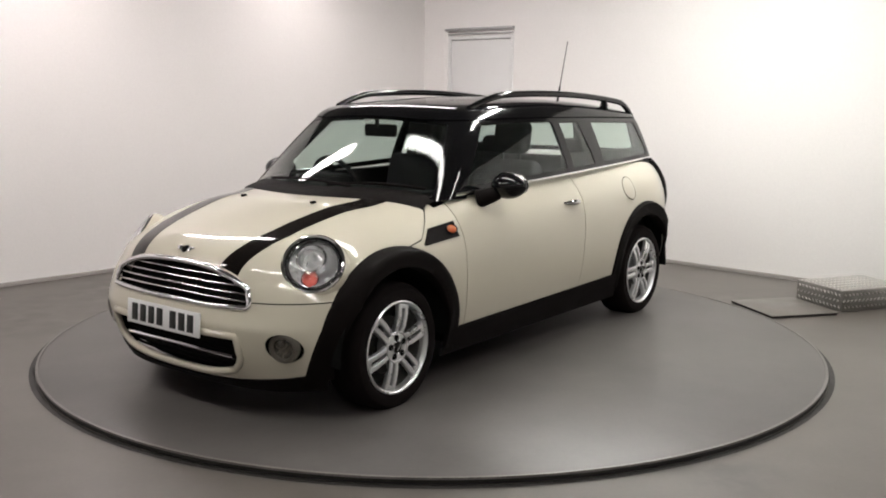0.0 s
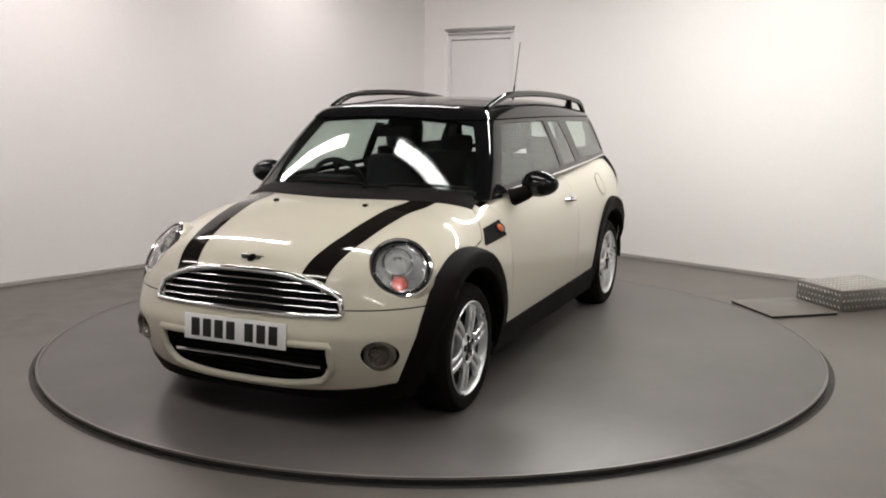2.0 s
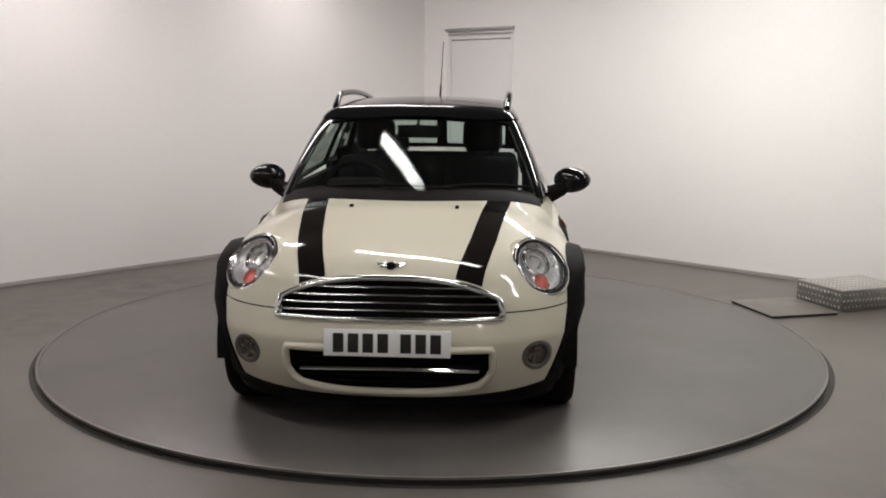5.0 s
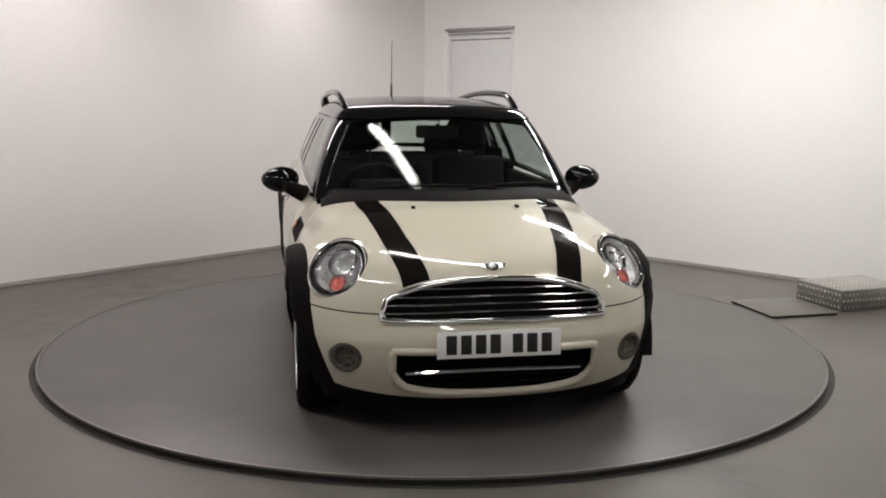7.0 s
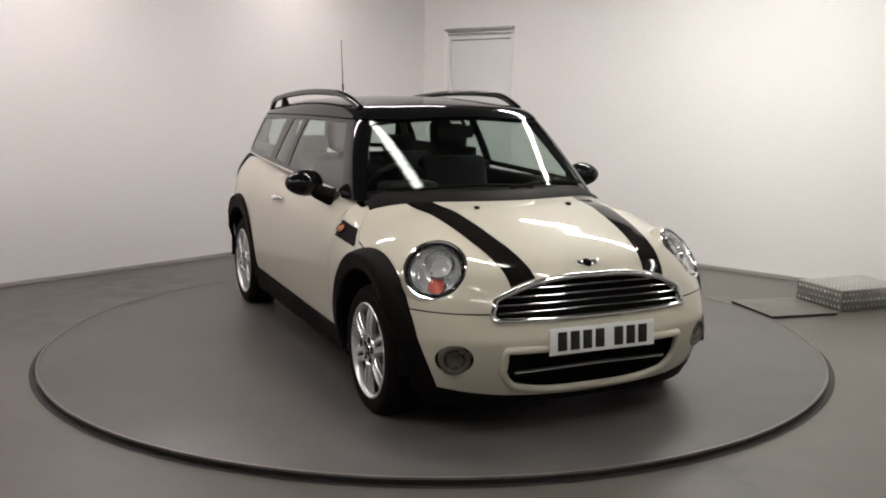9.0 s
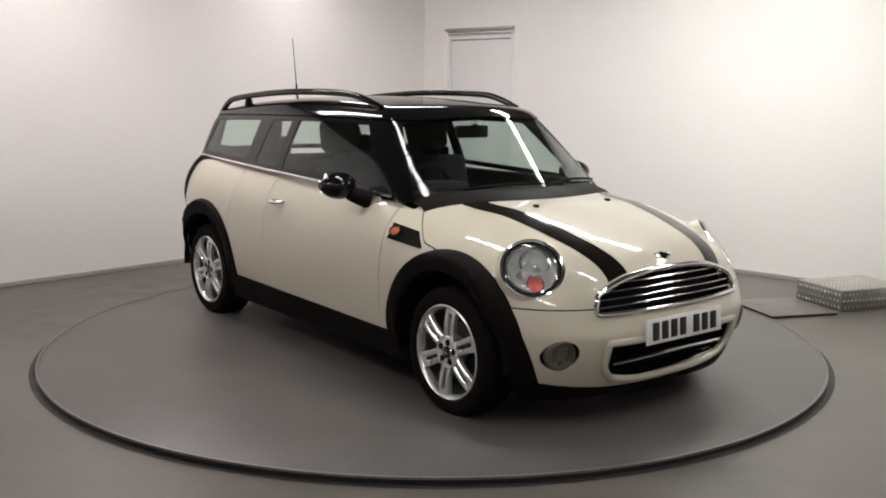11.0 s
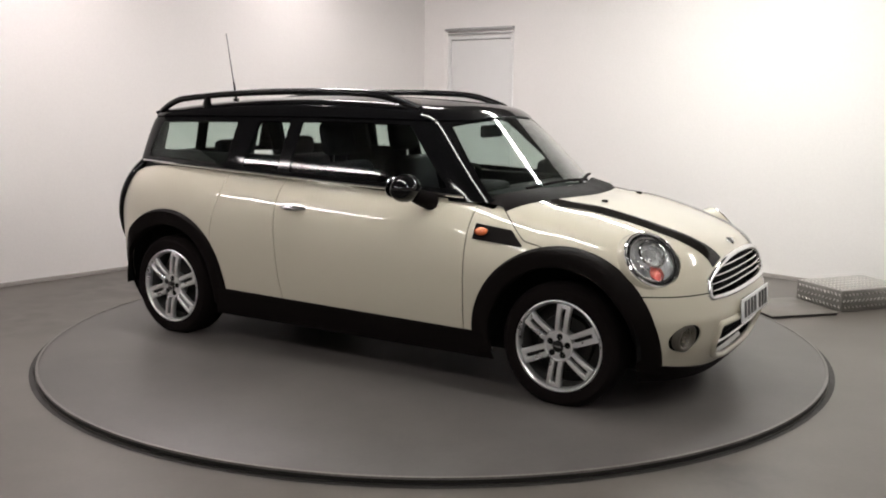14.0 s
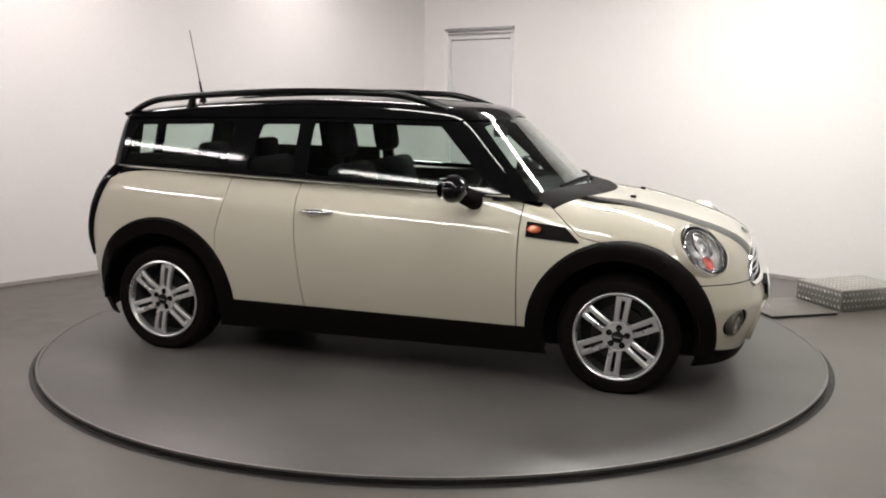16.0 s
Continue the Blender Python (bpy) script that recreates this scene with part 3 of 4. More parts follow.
# ---------------------------------------------------------------- car: wheels and flares
def build_flares(car):
    for x0 in (WX, -WX):
        for s in (1, -1):
            verts, faces = [], []
            n = 56
            prof = [(0.462, -0.010, 0), (0.458, 0.010, 0.15), (0.448, 0.014, 0.65), (0.430, 0.004, 1), (0.40, 0.0, 1), (0.372, 0.0, 1), (0.366, -0.008, 1), (0.364, -0.06, 1)]
            for i in range(n + 1):
                a = radians(-14 + 208 * i / n) if x0 > 0 else radians(-10 + 200 * i / n)
                for r, dy, flat in prof:
                    x, z = x0 + r * math.cos(a), WZ + r * math.sin(a)
                    by = abs(on_side(x, max(z, 0.2)).y)
                    w = min(1, max(0, (abs(x - x0) - 0.20) / 0.20))
                    y = by + min(max(0.836 - by, 0.004), 0.075 - 0.069 * w) * flat + dy * (1 - 0.75 * w)
                    verts.append((x, s * y, z))
            m = len(prof)
            for i in range(n):
                for k in range(m - 1):
                    q = (i * m + k, i * m + k + 1, (i + 1) * m + k + 1, (i + 1) * m + k)
                    faces.append(q if s > 0 else q[::-1])
            mesh_object("wheel_arch_flare", verts, faces, M_PLASTIC, car, "black plastic wheel arch flare", angle=50)


def build_wheel(car, x, s, turn):
    m = Matrix.Translation((x, s * 0.70, HUB_Z)) @ pose(0, 0, 0, -90 * s, 0, 0) @ pose(0, 0, 0, 0, 0, turn)
    w = new("wheel")
    w.parent = car
    w.matrix_basis = m
    # local z points out of the car; the rim's face is at 0.10
    R = 0.300
    prof = [(0.205, -0.09), (0.235, -0.10), (0.275, -0.098), (R - 0.008, -0.085), (R, -0.065), (R, 0.065), (R - 0.008, 0.085), (0.272, 0.104), (0.245, 0.108), (0.226, 0.104), (0.215, 0.092), (0.205, 0.08)]
    tyre = lathe("tyre", prof, M_RUBBER, w, steps=64, angle=25)
    bm = bmesh.new()
    for r, h in ((0.012, 0.0), (0.045, 0.0), (-0.03, 0.0)):
        add_lathe(bm, [(R - 0.004, r - 0.006), (R + 0.0005, r - 0.004), (R + 0.0005, r + 0.004), (R - 0.004, r + 0.006)], steps=64)
    part("tread_rib", bm, M_RUBBER, tyre)
    rim = lathe("rim", [(0.199, 0.066), (0.2025, 0.086), (0.207, 0.099), (0.214, 0.105), (0.2195, 0.101), (0.2195, 0.09)], M_ALLOY, w, "silver alloy rim", steps=64)
    lathe("barrel", [(0.203, -0.08), (0.192, 0.03), (0.1995, 0.067)], M_BARREL, rim, "silver inner barrel coloured dark for shade", steps=48)
    lathe("brake_disc", [(0.001, 0.02), (0.135, 0.02), (0.14, 0.012), (0.14, -0.01), (0.195, -0.02)], M_DISC, w, "dark brake disc", steps=40)
    # six pairs of slim spokes
    for i in range(6):
        bm = bmesh.new()
        a = radians(60 * i + 30)
        for side in (-1, 1):
            p0, p1 = Vector((0.045, side * 0.019, 0.086)), Vector((0.198, side * 0.0235, 0.092))
            verts = []
            for t in (0, 0.35, 0.7, 1.0):
                c = p0.lerp(p1, t)
                c.z += 0.010 * math.sin(math.pi * t)
                hw = 0.0118 + 0.004 * abs(t - 0.45)
                for dy, dz in ((-hw, -0.022), (-hw, -0.003), (-hw * 0.6, 0.002), (hw * 0.6, 0.002), (hw, -0.003), (hw, -0.022)):
                    verts.append(bm.verts.new(c + Vector((0, dy, dz))))
            for k in range(3):
                for j in range(6):
                    bm.faces.new((verts[k * 6 + j], verts[k * 6 + (j + 1) % 6], verts[k * 6 + 6 + (j + 1) % 6], verts[k * 6 + 6 + j]))
        # outer web joining the pair
        add_box(bm, (0.022, 0.058, 0.016), (0.190, 0, 0.085), 0.004)
        bmesh.ops.rotate(bm, cent=(0, 0, 0), matrix=Matrix.Rotation(a, 3, "Z"), verts=bm.verts[:])
        part("spoke", bm, M_ALLOY, rim, "silver twin spoke")
    bm = bmesh.new()
    add_lathe(bm, [(0.064, 0.09), (0.068, 0.0985), (0.073, 0.0985), (0.077, 0.09)], steps=32)
    part("hub_ring", bm, M_ALLOY, rim, "raised bright hub ring")
    lathe("hub", [(0.001, 0.094), (0.052, 0.095), (0.064, 0.092), (0.071, 0.078), (0.071, 0.03)], M_ALLOY, rim, steps=32)
    for i in range(5):
        a = radians(72 * i + 18)
        lathe("bolt_hole", [(0.001, 0.0), (0.0145, 0.0), (0.016, -0.004)], M_DARK, rim, "dark wheel bolt recess", m=Matrix.Translation((0.046 * math.cos(a), 0.046 * math.sin(a), 0.0975)), steps=12)
    lathe("centre_cap", [(0.001, 0.103), (0.022, 0.103), (0.028, 0.099), (0.029, 0.09)], M_BLACK, rim, "black round centre cap", steps=24)
    bm = bmesh.new()
    add_lathe(bm, [(0.026, 0.0985), (0.029, 0.1005), (0.032, 0.0955)], steps=24)
    add_box(bm, (0.036, 0.006, 0.002), (0, 0, 0.104))
    part("cap_ring", bm, M_CHROME, rim)


# ---------------------------------------------------------------- car: nose
def build_nose(car):
    # headlamps
    for s in (1, -1):
        flip = Matrix.Diagonal((1, s, 1, 1))
        fr = Matrix(((LR.x, LU.x, LN.x, LC.x), (LR.y, LU.y, LN.y, LC.y), (LR.z, LU.z, LN.z, LC.z), (0, 0, 0, 1)))
        oval = Matrix.Diagonal((LAMP_A / 0.135, LAMP_B / 0.135, 1, 1))
        lamp = new("headlamp")
        lamp.parent = car

        def put(name, rings, mat, label="", caps=False, steps=48, pre=None):
            bm = bmesh.new()
            rr = add_lathe(bm, rings, pre, steps)
            bmesh.ops.transform(bm, matrix=flip @ fr @ oval, verts=bm.verts[:])
            return part(name, bm, mat, lamp, label)
        put("bezel", [(0.128, -0.05), (0.129, 0.002), (0.132, 0.008), (0.138, 0.011), (0.144, 0.007), (0.146, 0.0)], M_CHROME, "chrome lamp ring")
        put("lamp_surround", [(0.1455, 0.002), (0.149, 0.0), (0.155, -0.014), (0.163, -0.04), (0.168, -0.09)], M_CREAM, "cream lamp surround")
        put("gasket", [(0.120, -0.002), (0.124, 0.001), (0.1295, 0.003)], M_DARK, "thin dark lamp gasket")
        put("inner_ring", [(0.107, -0.016), (0.110, -0.001), (0.116, 0.0015), (0.121, -0.004)], M_CHROME, "thin chrome inner ring")
        put("indicator_ring", [(0.034, -0.024), (0.037, -0.014), (0.041, -0.016), (0.043, -0.04)], M_CHROME, "chrome ring round the indicator", pre=Matrix.Translation((-0.012, -0.066, 0)), steps=28)
        put("bowl", [(0.001, -0.10), (0.05, -0.095), (0.095, -0.06), (0.125, -0.005), (0.129, 0.002)], M_SILVER, "silvered lamp bowl")
        put("lens", [(0.001, 0.022), (0.04, 0.0205), (0.08, 0.016), (0.11, 0.0095), (0.128, 0.003), (0.127, 0.0), (0.11, 0.006), (0.08, 0.012), (0.04, 0.0165), (0.001, 0.018)], M_LENS, "clear lamp cover").visible_shadow = False
        put("main_reflector", [(0.054, -0.012), (0.062, 0.004), (0.070, -0.002), (0.072, -0.03)], M_CHROME, "chrome inner ring", pre=Matrix.Translation((-0.012, 0.028, 0)), steps=32)
        put("projector", [(0.001, 0.004), (0.02, 0.001), (0.034, -0.012), (0.036, -0.05)], M_LENS, "round glass projector", pre=Matrix.Translation((-0.012, 0.028, 0)), steps=24)
        put("projector_cup", [(0.001, -0.055), (0.045, -0.05), (0.05, -0.02)], M_SILVER, "silver projector cup", pre=Matrix.Translation((-0.012, 0.028, 0)), steps=24)
        put("indicator", [(0.001, -0.014), (0.02, -0.017), (0.033, -0.026), (0.036, -0.05)], M_AMBER, "round amber indicator", pre=Matrix.Translation((-0.012, -0.066, 0)), steps=28)
    # upper grille
    gr = new("grille")
    gr.parent = car
    nose = lambda y, z, o=0.0: on_nose(y, z, o)
    ys = np.linspace(-1, 1, 41)
    top = lambda y: GR_HI - 0.098 * (abs(y) / 0.48) ** 2.9
    bot = lambda y: GR_LO + 0.005 * (y / 0.48) ** 2
    up = [nose(0.455 * y, top(0.455 * y) + 0.006, 0.004) for y in ys]
    dn = [nose(0.455 * y, bot(0.455 * y) - 0.008, 0.005) for y in ys[::-1]]
    zm = (top(0.455) + bot(0.455)) / 2
    ends = ((0.463, zm + 0.012), (0.470, zm - 0.006), (0.474, bot(0.455) + 0.006), (0.468, bot(0.455) - 0.007))
    up = [nose(-y, z, 0.005) for y, z in ends[::-1]] + up + [nose(y, z, 0.005) for y, z in ends]
    tube("surround", up + dn, 0.0135, M_CHROME, gr, "chrome grille surround", closed=True, sides=8)
    v, f = [], []
    for i, y in enumerate(np.linspace(-0.458, 0.458, 31)):
        for z in (bot(y) - 0.01, top(y) + 0.01):
            v.append(nose(y, z, -0.06))
    for i in range(30):
        f.append((2 * i, 2 * i + 2, 2 * i + 3, 2 * i + 1))
    mesh_object("grille_backing", v, f, M_DARK, gr, "black grille backing")
    for k in range(4):
        z = GR_LO + 0.021 + 0.031 * k
        hw = 0.448
        while hw > 0.1 and top(hw) < z + 0.008:
            hw -= 0.005
        pts = [nose(y, z + 0.008 * (1 - (y / 0.47) ** 2), -0.006) for y in np.linspace(-hw, hw, 25)]
        tube("slat", pts, 0.0070, M_SLAT, gr, "chrome grille slat", sides=8, flat=0.75)
    # lower intake
    it = new("lower_intake")
    it.parent = car
    v, f = [], []
    ys = np.linspace(-0.44, 0.44, 31)
    for y in ys:
        zb = 0.205 + 0.055 * (abs(y) / 0.43) ** 3
        for z in (zb - 0.02, 0.42):
            v.append(nose(y, z, -0.075))
    for i in range(30):
        f.append((2 * i, 2 * i + 2, 2 * i + 3, 2 * i + 1))
    mesh_object("intake_backing", v, f, M_DARK, it, "black intake backing")
    for k in range(6):
        z = 0.235 + 0.028 * k
        pts = [nose(y, z, -0.045) for y in np.linspace(-0.40, 0.40, 21)]
        tube("intake_bar", pts, 0.006, M_PLASTIC, it, "black intake bar", sides=6)
    tube("intake_trim", [nose(y, 0.312 - 0.012 * (y / 0.4) ** 2, -0.012) for y in np.linspace(-0.375, 0.375, 31)], 0.008, M_CHROME, it, "chrome intake strip", sides=6)
    ring = [nose(y, 0.405, 0.002) for y in np.linspace(-0.425, 0.425, 25)]
    ring += [nose(0.432, z, 0.002) for z in np.linspace(0.385, 0.31, 5)]
    ring += [nose(y, 0.203 + 0.055 * (abs(y) / 0.43) ** 3 + (0.02 if abs(y) > 0.4 else 0), 0.002) for y in np.linspace(0.41, -0.41, 25)]
    ring += [nose(-0.432, z, 0.002) for z in np.linspace(0.31, 0.385, 5)]
    tube("intake_frame", ring, 0.017, M_CREAM, it, "cream rounded intake edge", closed=True, sides=8)
    # fog lamps
    for s in (1, -1):
        c = nose(s * 0.618, 0.361)
        n = (body_normal(c) + Vector((0.7, 0, 0))).normalized()
        m = Matrix.Translation(c) @ n.to_track_quat("Z", "Y").to_matrix().to_4x4()
        fg = lathe("fog_lamp", [(0.001, -0.03), (0.035, -0.022), (0.043, -0.006), (0.046, -0.008)], M_FOG, car, "round grey fog lamp", m=m, steps=28)
        lathe("fog_bezel", [(0.045, -0.03), (0.046, -0.004), (0.05, 0.002), (0.059, 0.003), (0.067, -0.003), (0.07, -0.03)], M_BEZEL, fg, "grey-brown fog lamp bezel", m=m, steps=32)
        lens = lathe("fog_lens", [(0.001, 0.004), (0.03, 0.001), (0.044, -0.005), (0.043, -0.008), (0.03, -0.002), (0.001, 0.001)], M_LENS, fg, "clear fog lamp lens", m=m, steps=28)
        lens.visible_shadow = False
    # number plate with plain bars
    c = on_nose(0, 0.434)
    tilt = Matrix.Translation((c.x + 0.018, 0, 0.436)) @ pose(0, 0, 0, 0, -4, 0)
    pl = box("number_plate", (0.008, 0.52, 0.111), (0, 0, 0), M_PLATE, car, "white plate with black bars", 0.002, None)
    pl.matrix_basis = tilt
    bm = bmesh.new()
    add_box(bm, (0.05, 0.3, 0.08), (-0.028, 0, 0), 0.004)
    part("plate_mount", bm, M_PLASTIC, pl)
    y = -0.225
    for k, w in enumerate((0.05, 0.05, 0.05, 0.05, 0, 0.05, 0.05, 0.05)):
        if w:
            b = box("bar", (0.002, 0.044, 0.079), (0.005, y + 0.025, 0), M_INK, pl, bevel=0.0008)
        y += 0.061 if w else 0.033
    # badge on the bonnet's tip
    c = on_bonnet(1.832, 0.0)
    n = body_normal(c)
    m = Matrix.Translation(c) @ n.to_track_quat("Z", "Y").to_matrix().to_4x4() @ pose(0, 0, 0, 0, 0, 90)
    bd = lathe("badge", [(0.001, 0.007), (0.018, 0.007), (0.022, 0.004), (0.023, 0.0)], M_BLACK, car, "round badge with chrome wings", m=m, steps=24)
    for s in (1, -1):
        bm = bmesh.new()
        for k in range(3):
            add_box(bm, (0.009, 0.036 - 0.006 * k, 0.003), (0.008 - 0.008 * k, s * (0.040 - 0.003 * k), 0.004), 0.001)
        bmesh.ops.transform(bm, matrix=m, verts=bm.verts[:])
        part("badge_wing", bm, M_CHROME, bd, "chrome badge wing")
    # washer jets
    for s in (1, -1):
        q = on_bonnet(1.262, s * 0.25)
        box("washer_jet", (0.03, 0.018, 0.014), q + Vector((0, 0, 0.005)), M_PLASTIC, car, "black washer jet", 0.004)


# ---------------------------------------------------------------- car: side and roof details
def build_details(car):
    for s in (1, -1):
        # door handle: dished cup and chrome pull
        c = on_side(-0.32, 0.818, s)
        n = body_normal((c.x, abs(c.y), c.z))
        n = Vector((n.x, s * n.y, n.z))
        bm = bmesh.new()
        add_lathe(bm, [(0.001, 0.0008), (0.05, 0.0012), (0.056, 0.0005)], Matrix.Translation(c) @ n.to_track_quat("Z", "X").to_matrix().to_4x4() @ Matrix.Diagonal((0.78, 1.5, 1, 1)), 28)
        h = part("handle_cup", bm, M_CREAM, car, "dished cream handle cup")
        tube("handle", [on_side(-0.32 + d, 0.818 + 0.006, s, 0.004 + 0.028 * (1 - (d / 0.09) ** 2)) for d in np.linspace(-0.09, 0.09, 13)], [0.005 + 0.012 * (1 - (d / 0.095) ** 2) for d in np.linspace(-0.09, 0.09, 13)], M_CHROME, h, "chrome door handle", sides=8)
        # side scuttle with the repeater lamp
        v, f = [], []
        n = 14
        for i in range(n + 1):
            t = i / n
            x = 0.805 + 0.265 * t
            zl, zh = 0.752 - 0.02 * t, 0.824 - 0.03 * t
            if t > 0.72:
                zh = zh - (t - 0.72) / 0.28 * (zh - zl - 0.006)
            v += [on_side(x, zl, s, 0.006), on_side(x, zh, s, 0.006), on_side(x, zl, s, -0.006), on_side(x, zh, s, -0.006)]
        for i in range(n):
            a, b = 4 * i, 4 * i + 4
            for q in ((a, b, b + 1, a + 1), (a + 1, b + 1, b + 3, a + 3), (a + 2, b + 2, b, a)):
                f.append(q if s < 0 else q[::-1])
        f += [(0, 1, 3, 2)]
        sc = mesh_object("side_scuttle", v, f, M_PLASTIC, car, "black side scuttle")
        c = on_side(0.845, 0.789, s, 0.006)
        g = body_normal((c.x, abs(c.y), c.z))
        m = Matrix.Translation(c) @ Vector((g.x, s * g.y, g.z)).to_track_quat("Z", "X").to_matrix().to_4x4() @ Matrix.Diagonal((0.8, 1.25, 1, 1))
        lathe("repeater_lamp", [(0.001, 0.010), (0.018, 0.009), (0.026, 0.004), (0.028, 0.0)], M_ORANGE, sc, "orange side repeater", m=m, steps=24)
        lathe("scuttle_trim", [(0.028, 0.0), (0.029, 0.006), (0.031, 0.006), (0.032, 0.0)], M_PLASTIC, sc, "black ring", m=m, steps=24)
        # door mirror
        mi = new("door_mirror")
        mi.parent = car
        bm = bmesh.new()
        bmesh.ops.create_uvsphere(bm, u_segments=28, v_segments=16, radius=1.0)
        for q in bm.verts:
            x, y, z = q.co
            q.co = Vector((0.44 + 0.085 * x * (1.0 if x > 0 else 0.55), s * (0.850 + 0.102 * y), 0.978 + 0.070 * z * (1 - 0.12 * y)))
        part("mirror_shell", bm, M_BLACK, mi, "gloss black mirror cap", 60)
        bm = bmesh.new()
        bmesh.ops.create_uvsphere(bm, u_segments=24, v_segments=6, radius=1.0)
        for q in bm.verts:
            x, y, z = q.co
            q.co = Vector((0.392 - 0.006 * x, s * (0.850 + 0.088 * y), 0.978 + 0.058 * z))
        part("mirror_glass", bm, M_CHROME, mi, "mirror glass", 60)
        tube("mirror_arm", [(0.53, s * 0.715, 0.905), (0.52, s * 0.745, 0.915), (0.49, s * 0.79, 0.935), (0.455, s * 0.83, 0.965)], [0.040, 0.036, 0.032, 0.028], M_PLASTIC, mi, "black mirror arm", sides=12, flat=1.25)
        # roof rail with feet
        xs = np.linspace(0.30, -1.64, 56)
        rail = []
        for x in xs:
            e = min((0.30 - x) / 0.34, (x + 1.64) / 0.22, 1.0)
            e = math.sin(max(e, 0) * math.pi / 2)
            q = on_roof(x, s * 0.485)
            rail.append((q.x, q.y + s * 0.015 * e, q.z + 0.004 + 0.056 * e))
        rl = tube("roof_rail", rail, 0.019, M_BLACK, car, "black roof rail", sides=8, flat=1.0)
        for x in (-1.22,):
            q = on_roof(x, s * 0.49)
            tube("rail_foot", [(q.x - 0.02, q.y, q.z - 0.01), (q.x, q.y + s * 0.012, q.z + 0.055)], [0.032, 0.018], M_BLACK, rl, sides=8)
        # hanging black tail-door edging at the rear corner
        pts = []
        for z in np.linspace(1.03, 0.49, 18):
            xx = -1.645 - 0.215 * ((1.03 - z) / 0.54) ** 0.8
            pts.append(on_side(xx, z, s, 0.004))
        tube("tail_edging", pts, 0.027, M_BLACK, car, "black tail door surround", sides=8)
    # fuel flap on the left rear quarter
    c = on_side(-1.07, 0.850, 1, 0.0)
    g = body_normal(c)
    m = Matrix.Translation(c) @ g.to_track_quat("Z", "X").to_matrix().to_4x4()
    flap = lathe("fuel_flap", [(0.001, 0.0055), (0.05, 0.0045), (0.072, 0.002), (0.075, -0.004)], M_CREAM, car, "round cream fuel flap", m=m, steps=40)
    lathe("flap_gap", [(0.0755, 0.0008), (0.0795, 0.0005)], M_DARK, flap, "dark shut line", m=m, steps=40)
    # aerial
    q = on_roof(-1.463, 0.0)
    ae = lathe("aerial", [(0.001, 0.04), (0.016, 0.036), (0.026, 0.012), (0.03, 0.0)], M_PLASTIC, car, "black roof aerial", m=Matrix.Translation(q), steps=20)
    tip = Vector((-1.555, 0.018, 1.822))
    foot = q + Vector((0, 0, 0.03))
    tube("aerial_foot", [foot, foot.lerp(tip, 0.26)], [0.0085, 0.0065], M_PLASTIC, ae, sides=8)
    tube("aerial_rod", [foot.lerp(tip, 0.25), foot.lerp(tip, 0.6), tip], [0.004, 0.0035, 0.003], M_ROD, ae, "thin grey aerial rod", sides=8)
    # scuttle panel and wipers
    v, f = [], []
    ys = np.linspace(-0.66, 0.66, 33)
    for y in ys:
        xf = hood_back(y) + 0.004
        xb = xf - 0.14
        for x, dz in ((xf, -0.004), (xf - 0.03, 0.012), (xb, 0.015), (xb - 0.06, -0.03)):
            v.append(on_bonnet(x, y, dz) if dz > -0.02 else Vector((x, y, on_bonnet(x, y).z + dz)))
    for i in range(32):
        for k in range(3):
            f.append((4 * i + k, 4 * i + k + 1, 4 * i + 5 + k, 4 * i + 4 + k)[::-1])
    mesh_object("cowl", v, f, M_PLASTIC, car, "black plastic cowl below the windscreen")
    for y0, y1 in ((-0.42, 0.22), (0.08, 0.60)):
        pts = []
        for t in np.linspace(0, 1, 12):
            y = y0 + (y1 - y0) * t
            z = 0.972 + 0.018 * math.sin(math.pi * t)
            pts.append((screen_x(y, z) + 0.018, y, z))
        tube("wiper", pts, 0.008, M_PLASTIC, car, "black wiper blade", sides=6)


